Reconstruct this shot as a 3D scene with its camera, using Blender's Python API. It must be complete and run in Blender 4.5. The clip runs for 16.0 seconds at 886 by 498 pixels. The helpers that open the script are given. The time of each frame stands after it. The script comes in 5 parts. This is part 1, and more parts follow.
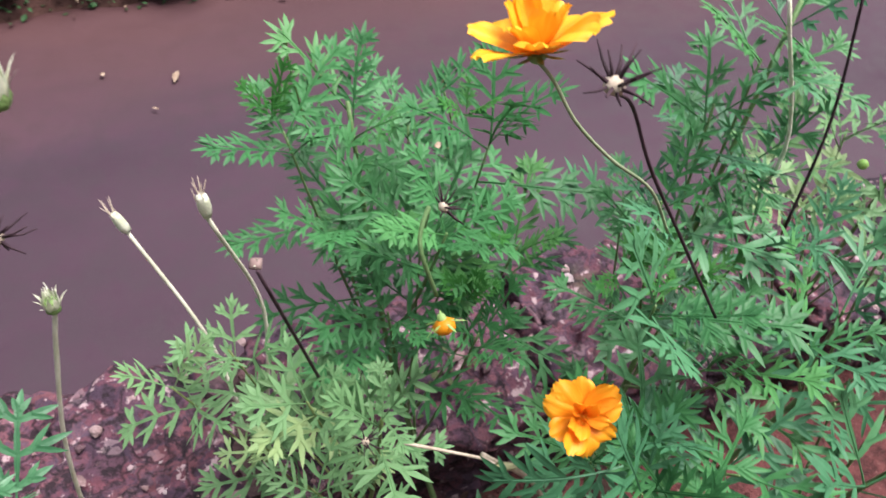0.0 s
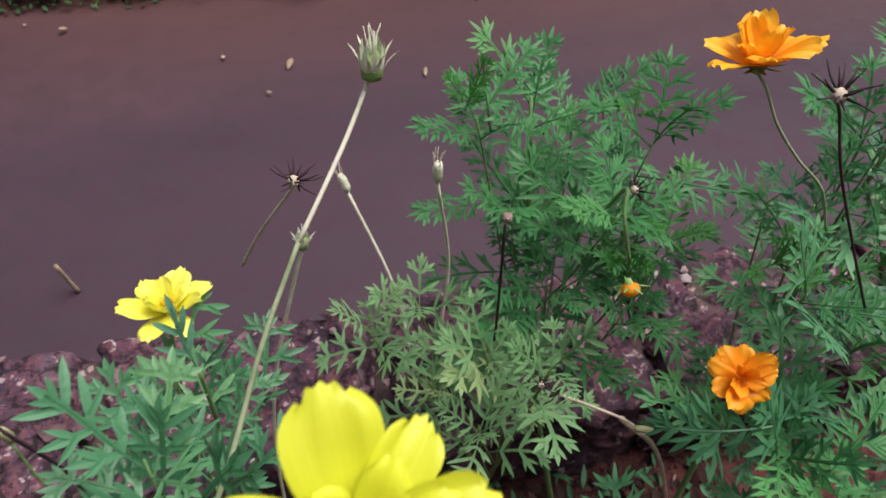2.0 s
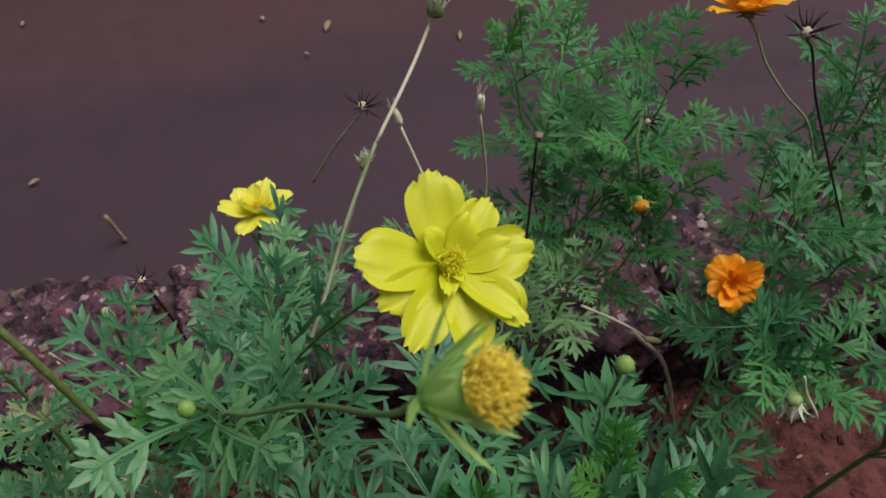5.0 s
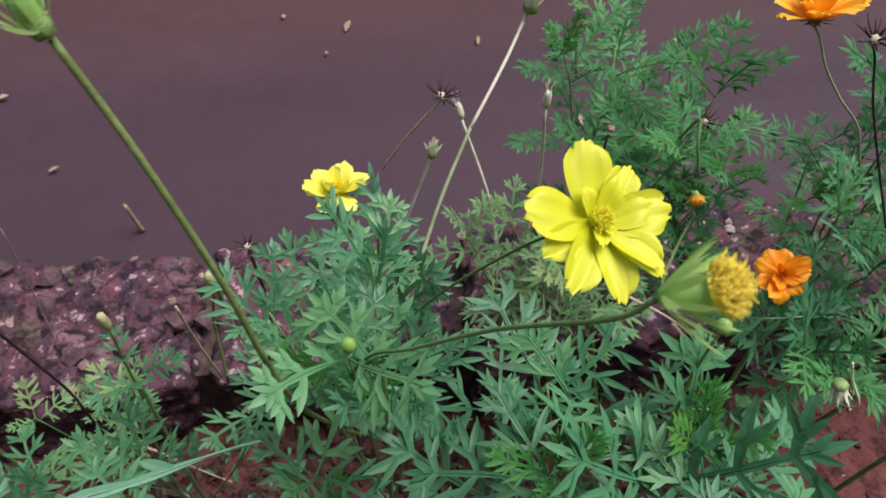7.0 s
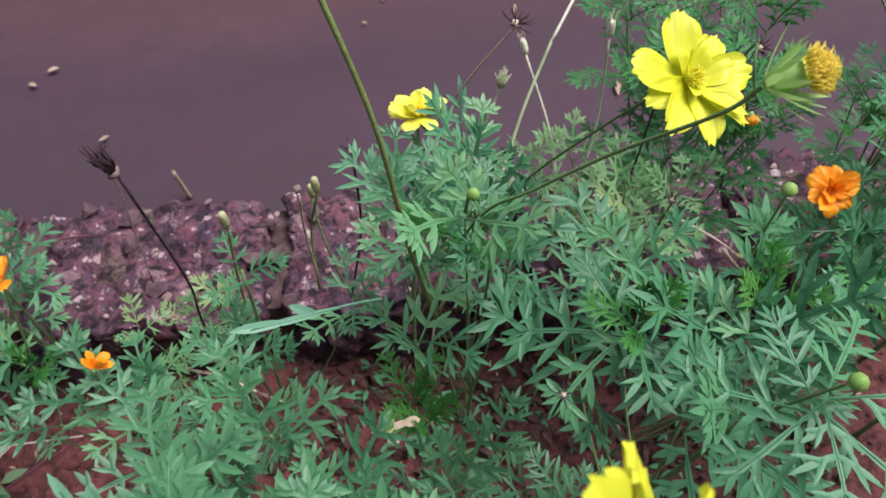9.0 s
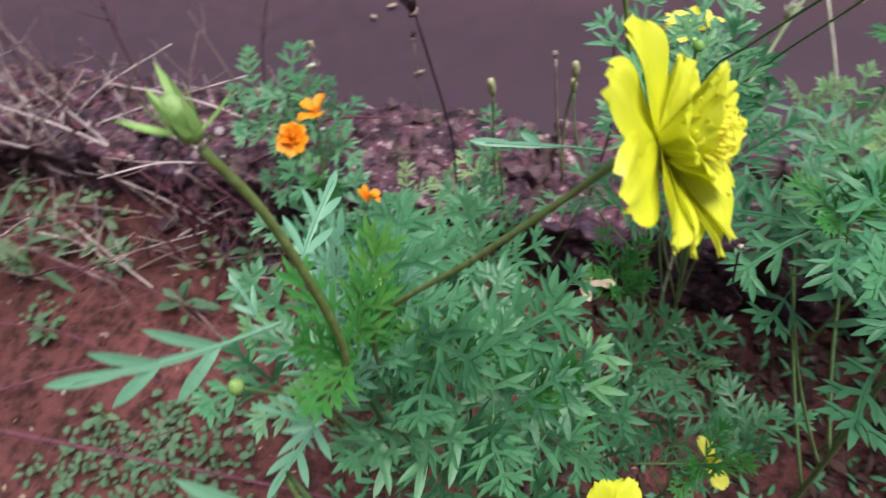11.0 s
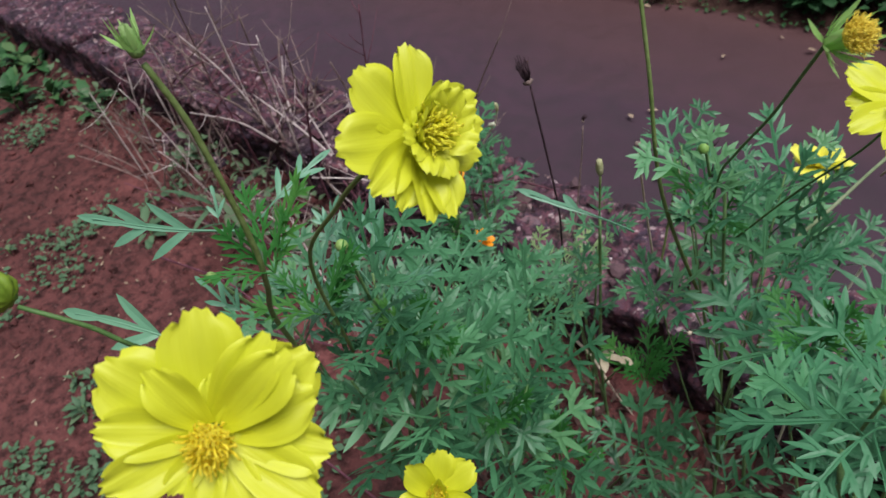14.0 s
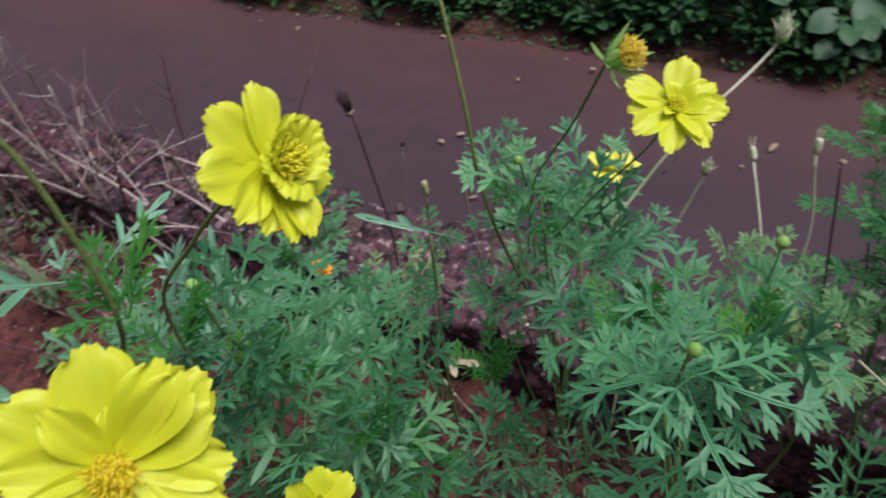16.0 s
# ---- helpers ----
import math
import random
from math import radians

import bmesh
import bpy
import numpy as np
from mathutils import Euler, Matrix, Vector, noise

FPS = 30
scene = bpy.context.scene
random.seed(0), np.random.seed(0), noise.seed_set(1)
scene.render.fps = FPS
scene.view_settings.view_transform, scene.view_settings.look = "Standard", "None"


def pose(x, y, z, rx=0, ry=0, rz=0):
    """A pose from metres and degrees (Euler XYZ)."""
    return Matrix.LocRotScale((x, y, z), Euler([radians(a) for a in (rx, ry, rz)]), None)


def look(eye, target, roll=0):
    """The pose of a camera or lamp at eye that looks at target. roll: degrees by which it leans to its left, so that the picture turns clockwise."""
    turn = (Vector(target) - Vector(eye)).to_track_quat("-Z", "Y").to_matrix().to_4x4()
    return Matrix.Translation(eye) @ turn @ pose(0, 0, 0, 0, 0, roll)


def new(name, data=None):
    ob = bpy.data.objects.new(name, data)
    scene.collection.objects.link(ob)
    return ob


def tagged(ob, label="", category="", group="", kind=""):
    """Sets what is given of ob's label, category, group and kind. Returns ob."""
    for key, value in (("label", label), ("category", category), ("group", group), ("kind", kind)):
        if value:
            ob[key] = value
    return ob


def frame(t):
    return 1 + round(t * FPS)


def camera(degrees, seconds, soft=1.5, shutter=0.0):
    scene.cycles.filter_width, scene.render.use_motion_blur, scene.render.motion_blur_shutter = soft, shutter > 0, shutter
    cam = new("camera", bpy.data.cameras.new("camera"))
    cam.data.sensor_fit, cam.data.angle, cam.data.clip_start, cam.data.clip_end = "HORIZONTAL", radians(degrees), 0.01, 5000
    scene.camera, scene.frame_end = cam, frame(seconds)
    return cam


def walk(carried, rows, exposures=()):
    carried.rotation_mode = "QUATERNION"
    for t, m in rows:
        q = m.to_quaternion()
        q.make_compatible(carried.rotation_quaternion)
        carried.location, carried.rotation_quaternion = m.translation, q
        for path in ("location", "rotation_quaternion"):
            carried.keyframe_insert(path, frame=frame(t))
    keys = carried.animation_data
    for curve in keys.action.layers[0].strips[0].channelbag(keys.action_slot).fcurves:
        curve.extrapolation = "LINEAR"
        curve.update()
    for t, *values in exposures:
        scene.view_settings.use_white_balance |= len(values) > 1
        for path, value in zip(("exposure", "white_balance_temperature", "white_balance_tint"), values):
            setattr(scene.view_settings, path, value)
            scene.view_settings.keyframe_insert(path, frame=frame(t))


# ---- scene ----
cam = camera(62.2, 16.0, soft=1.5, shutter=0.5)
# a small phone lens close to its subject: near things fall out of focus
cam.data.dof.use_dof, cam.data.dof.focus_distance, cam.data.dof.aperture_fstop = True, 0.36, 26.0
PATH = [
    (0, (0.0179, 0.0237, 0.9639), (0.1406, 0.3024, 0.5673), 5.90),
    (0.5, (-0.0054, 0.0227, 0.9760), (0.1082, 0.3113, 0.5838), 6.29),
    (1, (-0.0535, 0.0162, 0.9812), (0.0401, 0.3055, 0.5843), 5.29),
    (1.5, (-0.0705, 0.0035, 0.9919), (0.0143, 0.2934, 0.5935), 5.03),
    (2, (-0.0830, -0.0194, 1.0108), (-0.0060, 0.2729, 0.6125), 4.05),
    (2.5, (-0.0870, -0.0526, 1.0255), (-0.0176, 0.2441, 0.6290), 2.74),
    (3, (-0.0892, -0.0812, 1.0230), (-0.0245, 0.2135, 0.6243), 2.44),
    (3.5, (-0.0860, -0.0926, 1.0287), (-0.0226, 0.2008, 0.6289), 1.95),
    (3.7, (-0.0911, -0.0985, 1.0378), (-0.0268, 0.1892, 0.6339), 2.35),
    (5.8, (-0.1256, -0.1060, 1.0656), (-0.0749, 0.1728, 0.6536), 2.78),
    (6, (-0.1326, -0.1049, 1.0641), (-0.0784, 0.1733, 0.6522), 3.69),
    (6.5, (-0.1552, -0.1180, 1.0642), (-0.1034, 0.1574, 0.6501), 3.57),
    (7, (-0.1712, -0.1315, 1.0802), (-0.1153, 0.1501, 0.6709), 4.63),
    (7.5, (-0.1872, -0.1489, 1.0825), (-0.1386, 0.1290, 0.6697), 3.41),
    (8, (-0.2050, -0.1721, 1.0776), (-0.1679, 0.0998, 0.6597), 1.90),
    (8.2, (-0.2108, -0.1775, 1.0796), (-0.1731, 0.0941, 0.6615), 1.81),
    (10.3, (-0.2228, -0.2699, 1.1140), (-0.2397, 0.0005, 0.6937), -8.06),
    (10.5, (-0.2120, -0.2823, 1.1033), (-0.2577, -0.0155, 0.6830), -9.75),
    (11, (-0.1799, -0.3083, 1.1005), (-0.3227, -0.0643, 0.6881), -16.76),
    (11.5, (-0.1264, -0.3172, 1.1062), (-0.3242, -0.0969, 0.7033), -21.04),
    (12, (-0.0897, -0.3210, 1.1052), (-0.3503, -0.1331, 0.7221), -24.73),
    (12.5, (-0.0604, -0.3108, 1.1017), (-0.3395, -0.1169, 0.7349), -22.60),
    (13, (-0.0409, -0.3120, 1.1041), (-0.3383, -0.1126, 0.7551), -19.20),
    (13.5, (-0.0364, -0.3097, 1.1054), (-0.3264, -0.1059, 0.7528), -18.16),
    (14, (-0.0227, -0.3140, 1.1082), (-0.3092, -0.0994, 0.7592), -16.49),
    (14.5, (-0.0189, -0.3218, 1.1122), (-0.2973, -0.0949, 0.7643), -14.19),
    (15, (-0.0160, -0.3338, 1.1169), (-0.2747, -0.0878, 0.7667), -12.67),
    (15.5, (-0.0142, -0.3412, 1.1196), (-0.2503, -0.0728, 0.7700), -10.71),
    (16, (-0.0168, -0.3381, 1.1229), (-0.2148, -0.0445, 0.7699), -9.79),
]
EXPOSURES = [(0.0, 1.45, 6400, 17), (1.0, 1.45, 6400, 18), (1.5, 1.15, 6400, 17), (2.0, 0.75, 6550, 15), (2.5, 0.55, 6650, 13), (2.9, -0.14, 6850, 8), (3.2, -0.30, 6900, 8), (3.7, -0.34, 6900, 8), (5.8, 0.42, 6600, 13), (7.0, 0.70, 6500, 15), (8.2, 0.93, 6350, 20), (10.5, 0.98, 6250, 12), (11.5, 0.83, 6250, 12), (12.6, 0.46, 6200, 10), (16.0, 0.48, 6250, 10)]
walk(cam, [(t, look(eye, target, roll)) for t, eye, target, roll in PATH], EXPOSURES)

# ---------------------------------------------------------------- world and light
world = bpy.data.worlds.new("overcast_sky")
scene.world = world
world.use_nodes = True
wn = world.node_tree.nodes
sky = wn.new("ShaderNodeTexSky")
sky.sky_type = "NISHITA"
sky.sun_disc = False
sky.sun_elevation = radians(68)
sky.sun_rotation = radians(82)
sky.air_density, sky.dust_density, sky.ozone_density = 1.0, 4.0, 1.0
soften = wn.new("ShaderNodeMixRGB")
soften.inputs[0].default_value = 0.72
soften.inputs[2].default_value = (7.6, 7.9, 8.6, 1)
world.node_tree.links.new(sky.outputs[0], soften.inputs[1])
world.node_tree.links.new(soften.outputs[0], wn["Background"].inputs[0])
wn["Background"].inputs[1].default_value = 0.040

sun = new("sun", bpy.data.lights.new("sun", "SUN"))
sun.data.energy, sun.data.angle, sun.data.color = 3.15, radians(38), (1.0, 0.96, 0.92)
sun.matrix_basis = look((0, 0, 6), (-2.4, -0.35, 0))


# ---------------------------------------------------------------- materials
def shader(name, rough=0.7, spec=0.3):
    m = bpy.data.materials.new(name)
    m.use_nodes = True
    nt = m.node_tree
    b = nt.nodes["Principled BSDF"]
    b.inputs["Roughness"].default_value = rough
    b.inputs["Specular IOR Level"].default_value = spec
    return m, nt, b


def node(nt, kind, **values):
    n = nt.nodes.new(kind)
    for k, v in values.items():
        n.inputs[k.replace("_", " ")].default_value = v
    return n


def ramp(nt, source, stops):
    r = nt.nodes.new("ShaderNodeValToRGB")
    while len(r.color_ramp.elements) < len(stops):
        r.color_ramp.elements.new(0.5)
    for e, (p, c) in zip(r.color_ramp.elements, stops):
        e.position, e.color = p, (*c, 1)
    nt.links.new(source, r.inputs[0])
    return r.outputs[0]


def mix(nt, fac, a, b, mode="MIX"):
    n = nt.nodes.new("ShaderNodeMixRGB")
    n.blend_type = mode
    for i, v in enumerate((fac, a, b)):
        if isinstance(v, (int, float)):
            n.inputs[i].default_value = v
        elif isinstance(v, tuple):
            n.inputs[i].default_value = (*v, 1)
        else:
            nt.links.new(v, n.inputs[i])
    return n.outputs[0]


def noise_of(nt, vec, scale, detail=5.0, rough=0.6):
    n = node(nt, "ShaderNodeTexNoise", Scale=scale, Detail=detail, Roughness=rough)
    nt.links.new(vec, n.inputs["Vector"])
    return n.outputs["Fac"]


def world_pos(nt):
    return nt.nodes.new("ShaderNodeNewGeometry").outputs["Position"]


def bump(nt, bsdf, height, strength=0.4, distance=0.004):
    b = node(nt, "ShaderNodeBump", Strength=strength, Distance=distance)
    nt.links.new(height, b.inputs["Height"])
    nt.links.new(b.outputs[0], bsdf.inputs["Normal"])


def translucent(m, nt, bsdf, colour, amount):
    t = nt.nodes.new("ShaderNodeBsdfTranslucent")
    nt.links.new(colour, t.inputs[0])
    mx = nt.nodes.new("ShaderNodeMixShader")
    mx.inputs[0].default_value = amount
    nt.links.new(bsdf.outputs[0], mx.inputs[1])
    nt.links.new(t.outputs[0], mx.inputs[2])
    nt.links.new(mx.outputs[0], nt.nodes["Material Output"].inputs[0])


def leaf_material(name, dark, light, old, rough=0.45, spec=0.35, thin=0.25, vary=1.0):
    """Leaf green that differs from leaf to leaf, with a mottled blade and a paler middle rib."""
    m, nt, b = shader(name, rough, spec)
    info = nt.nodes.new("ShaderNodeObjectInfo").outputs["Random"]
    geo = nt.nodes.new("ShaderNodeNewGeometry").outputs["Random Per Island"]
    n = noise_of(nt, world_pos(nt), 90.0, 4.0)
    base = mix(nt, info, dark, light)
    base = mix(nt, ramp(nt, n, [(0.42, (0, 0, 0)), (0.72, (0.55, 0.55, 0.55))]), base, light)
    base = mix(nt, ramp(nt, info, [(0.80, (0, 0, 0)), (1.0, (0.75 * vary, 0.75 * vary, 0.75 * vary))]), base, old)
    base = mix(nt, ramp(nt, geo, [(0.0, (0, 0, 0)), (1.0, (0.28, 0.28, 0.28))]), base, light)
    nt.links.new(base, b.inputs["Base Color"])
    bump(nt, b, noise_of(nt, world_pos(nt), 400.0, 3.0), 0.25, 0.001)
    translucent(m, nt, b, base, thin)
    return m


M_LEAF = leaf_material("cosmos_leaf", (0.025, 0.108, 0.048), (0.072, 0.236, 0.112), (0.10, 0.245, 0.08), 0.46, 0.36, 0.20, 0.6)
M_LEAF_FRESH = leaf_material("cosmos_leaf_fresh", (0.022, 0.115, 0.036), (0.066, 0.245, 0.080), (0.11, 0.26, 0.06), 0.48, 0.3, 0.22, 0.7)
M_LEAF_SAGE = leaf_material("cosmos_leaf_sage", (0.020, 0.098, 0.042), (0.092, 0.268, 0.122), (0.13, 0.27, 0.10), 0.44, 0.44, 0.20, 0.8)
# paler, bluer leaf green: the sheen of the sky is in the colour
M_LEAF_SKY_SHEEN = leaf_material("cosmos_leaf_sky_sheen", (0.075, 0.220, 0.125), (0.150, 0.330, 0.215), (0.16, 0.34, 0.18), 0.42, 0.45, 0.15, 0.6)
M_LEAF_PALE = leaf_material("cosmos_leaf_pale", (0.085, 0.21, 0.08), (0.17, 0.32, 0.14), (0.26, 0.33, 0.13), 0.5, 0.25, 0.18)
M_FEATHER = leaf_material("young_leaf", (0.032, 0.160, 0.030), (0.068, 0.262, 0.058), (0.10, 0.27, 0.05), 0.5, 0.25, 0.35)
M_WEED = leaf_material("weed_leaf", (0.045, 0.100, 0.055), (0.108, 0.192, 0.102), (0.14, 0.18, 0.10), 0.6, 0.25, 0.2)
M_MOSS = leaf_material("moss", (0.040, 0.060, 0.022), (0.085, 0.105, 0.050), (0.12, 0.12, 0.05), 0.8, 0.1, 0.1)
M_HEDGE = leaf_material("verge_leaf", (0.018, 0.060, 0.022), (0.055, 0.150, 0.050), (0.10, 0.15, 0.06), 0.5, 0.3, 0.15)
M_BROAD = leaf_material("broad_leaf", (0.020, 0.070, 0.030), (0.045, 0.12, 0.055), (0.07, 0.13, 0.06), 0.5, 0.35, 0.15)


def petal_material(name, base_c, tip_c, thin=0.3):
    m, nt, b = shader(name, 0.46, 0.4)
    uv = nt.nodes.new("ShaderNodeUVMap").outputs[0]
    sep = nt.nodes.new("ShaderNodeSeparateXYZ")
    nt.links.new(uv, sep.inputs[0])
    c = mix(nt, sep.outputs[1], base_c, tip_c)
    # faint soft veins that run along the petal
    stretch = nt.nodes.new("ShaderNodeMapping")
    stretch.inputs["Scale"].default_value = (14.0, 0.7, 1.0)
    nt.links.new(uv, stretch.inputs[0])
    w = noise_of(nt, stretch.outputs[0], 1.0, 2.0)
    c = mix(nt, ramp(nt, w, [(0.30, (0.35, 0.35, 0.35)), (0.55, (0, 0, 0))]), c, base_c)
    n = noise_of(nt, world_pos(nt), 70.0, 3.0)
    c = mix(nt, ramp(nt, n, [(0.5, (0, 0, 0)), (0.8, (0.35, 0.35, 0.35))]), c, tip_c)
    nt.links.new(c, b.inputs["Base Color"])
    bump(nt, b, w, 0.22, 0.0010)
    translucent(m, nt, b, c, thin)
    return m


M_YELLOW = petal_material("yellow_petal", (0.60, 0.620, 0.012), (0.70, 0.735, 0.05), 0.30)
M_LEMON = petal_material("lemon_petal", (0.78, 0.72, 0.03), (0.88, 0.88, 0.16))
M_ORANGE = petal_material("orange_petal", (0.84, 0.25, 0.007), (0.92, 0.39, 0.016))
M_AMBER = petal_material("amber_petal", (0.88, 0.34, 0.009), (0.94, 0.50, 0.025))


def plain(name, a, b_, scale, rough=0.7, spec=0.25, height=0.4, dist=0.002, per_object=0.0):
    """Two colours mixed by a coarse and a fine noise, with a relief."""
    m, nt, b = shader(name, rough, spec)
    p = world_pos(nt)
    n1, n2 = noise_of(nt, p, scale, 5.0), noise_of(nt, p, scale * 7, 3.0)
    c = mix(nt, ramp(nt, n1, [(0.35, (0, 0, 0)), (0.68, (1, 1, 1))]), a, b_)
    c = mix(nt, ramp(nt, n2, [(0.3, (0.30, 0.30, 0.30)), (0.6, (0, 0, 0))]), c, tuple(0.45 * v for v in a))
    if per_object:
        info = nt.nodes.new("ShaderNodeObjectInfo").outputs["Random"]
        c = mix(nt, ramp(nt, info, [(0.0, (per_object, per_object, per_object)), (1.0, (0, 0, 0))]), c, tuple(0.5 * v for v in a))
    nt.links.new(c, b.inputs["Base Color"])
    bump(nt, b, n2, height, dist)
    return m


M_STEM = plain("green_stem", (0.095, 0.19, 0.062), (0.165, 0.27, 0.11), 40, 0.5)
M_STEM_DARK = plain("dark_green_stem", (0.055, 0.125, 0.034), (0.10, 0.19, 0.06), 40, 0.5)
M_STEM_OLIVE = plain("olive_stem", (0.12, 0.175, 0.050), (0.19, 0.25, 0.09), 40, 0.5)
M_STRAW = plain("straw_stem", (0.40, 0.33, 0.24), (0.60, 0.52, 0.42), 50, 0.7)
M_STEM_PALE = plain("pale_green_stem", (0.46, 0.47, 0.32), (0.74, 0.71, 0.62), 14, 0.65)
M_STEM_GREY = plain("grey_green_stem", (0.20, 0.26, 0.14), (0.36, 0.41, 0.26), 20, 0.6)
M_BLACK = plain("withered_black", (0.026, 0.014, 0.019), (0.070, 0.038, 0.050), 90, 0.75)
M_DRY = plain("dry_twig", (0.17, 0.11, 0.10), (0.40, 0.31, 0.28), 30, 0.85, per_object=0.8)
M_HAY = plain("bleached_stalk", (0.40, 0.32, 0.31), (0.64, 0.56, 0.54), 30, 0.85)
M_DRYLEAF = plain("dry_leaf", (0.26, 0.18, 0.12), (0.50, 0.40, 0.30), 60, 0.8, per_object=0.5)
M_CREAM = plain("cream_dry_leaf", (0.50, 0.41, 0.29), (0.70, 0.60, 0.45), 60, 0.75)
M_PURPLE = plain("withered_purple", (0.09, 0.03, 0.045), (0.19, 0.07, 0.10), 60, 0.8)
M_DISC = petal_material("disc_floret", (0.96, 0.84, 0.06), (0.98, 0.92, 0.16), 0.5)
M_DISC_YOUNG = petal_material("young_floret", (0.92, 0.88, 0.06), (0.96, 0.94, 0.22), 0.4)
M_DISC_OLD = petal_material("spent_floret", (0.94, 0.78, 0.11), (0.97, 0.90, 0.32), 0.3)
M_POD = plain("seed_pod", (0.30, 0.32, 0.14), (0.50, 0.48, 0.30), 120, 0.6)
M_SEPAL = plain("sepal", (0.15, 0.27, 0.075), (0.30, 0.42, 0.17), 120, 0.5)
M_SEPAL_LIGHT = leaf_material("light_sepal", (0.30, 0.56, 0.13), (0.46, 0.70, 0.26), (0.52, 0.70, 0.30), 0.5, 0.3, 0.4, 0.3)
M_SEPAL_PALE = plain("pale_sepal", (0.54, 0.58, 0.40), (0.78, 0.79, 0.66), 120, 0.6)
M_BUD = plain("bud", (0.085, 0.16, 0.012), (0.22, 0.30, 0.03), 60, 0.45, 0.3, 0.1, 0.001)
M_BUD_PALE = plain("pale_bud", (0.15, 0.30, 0.06), (0.28, 0.42, 0.13), 80, 0.5, 0.3, 0.1, 0.001)


def soil_material():
    m, nt, b = shader("red_soil", 0.9, 0.25)
    p = world_pos(nt)
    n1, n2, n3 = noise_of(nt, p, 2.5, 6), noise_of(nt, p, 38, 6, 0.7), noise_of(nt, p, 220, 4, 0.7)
    c = mix(nt, ramp(nt, n1, [(0.35, (0, 0, 0)), (0.65, (1, 1, 1))]), (0.086, 0.029, 0.028), (0.186, 0.063, 0.060))
    # hollows of the relief darkened: shade between clods put into the soil colour
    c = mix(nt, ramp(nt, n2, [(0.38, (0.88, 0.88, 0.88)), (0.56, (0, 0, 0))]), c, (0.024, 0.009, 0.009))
    c = mix(nt, ramp(nt, n3, [(0.60, (0, 0, 0)), (0.74, (0.7, 0.7, 0.7))]), c, (0.34, 0.19, 0.18))
    nt.links.new(c, b.inputs["Base Color"])
    h = mix(nt, 0.5, n2, n3)
    bump(nt, b, h, 0.9, 0.012)
    return m


def road_material():
    """Old red-brown asphalt, damp, with broad pale drifts of dust along its length."""
    m, nt, b = shader("old_asphalt", 0.62, 0.24)
    p = world_pos(nt)
    s = nt.nodes.new("ShaderNodeMapping")
    s.inputs["Scale"].default_value = (0.35, 1.0, 1.0)
    nt.links.new(p, s.inputs[0])
    n1, n2, n3 = noise_of(nt, s.outputs[0], 1.3, 5), noise_of(nt, p, 9, 6, 0.65), noise_of(nt, p, 260, 3, 0.7)
    c = mix(nt, ramp(nt, n1, [(0.30, (0, 0, 0)), (0.70, (1, 1, 1))]), (0.039, 0.0210, 0.033), (0.059, 0.0310, 0.047))
    c = mix(nt, ramp(nt, n2, [(0.40, (0.45, 0.45, 0.45)), (0.60, (0, 0, 0))]), c, (0.034, 0.024, 0.030))
    c = mix(nt, ramp(nt, n3, [(0.55, (0, 0, 0)), (0.75, (0.35, 0.35, 0.35))]), c, (0.10, 0.07, 0.075))
    # red dust washed in along the far edge
    sep = nt.nodes.new("ShaderNodeSeparateXYZ")
    nt.links.new(p, sep.inputs[0])
    wob = nt.nodes.new("ShaderNodeMath")
    wob.operation = "ADD"
    nt.links.new(sep.outputs[1], wob.inputs[0])
    nt.links.new(n1, wob.inputs[1])
    rng = node(nt, "ShaderNodeMapRange")
    nt.links.new(wob.outputs[0], rng.inputs[0])
    rng.inputs[1].default_value, rng.inputs[2].default_value = 3.2, 4.4
    c = mix(nt, rng.outputs[0], c, (0.080, 0.037, 0.037))
    nt.links.new(c, b.inputs["Base Color"])
    nt.links.new(ramp(nt, n2, [(0.3, (0.52, 0.52, 0.52)), (0.7, (0.78, 0.78, 0.78))]), b.inputs["Roughness"])
    bump(nt, b, mix(nt, 0.4, n3, n2), 0.45, 0.006)
    return m


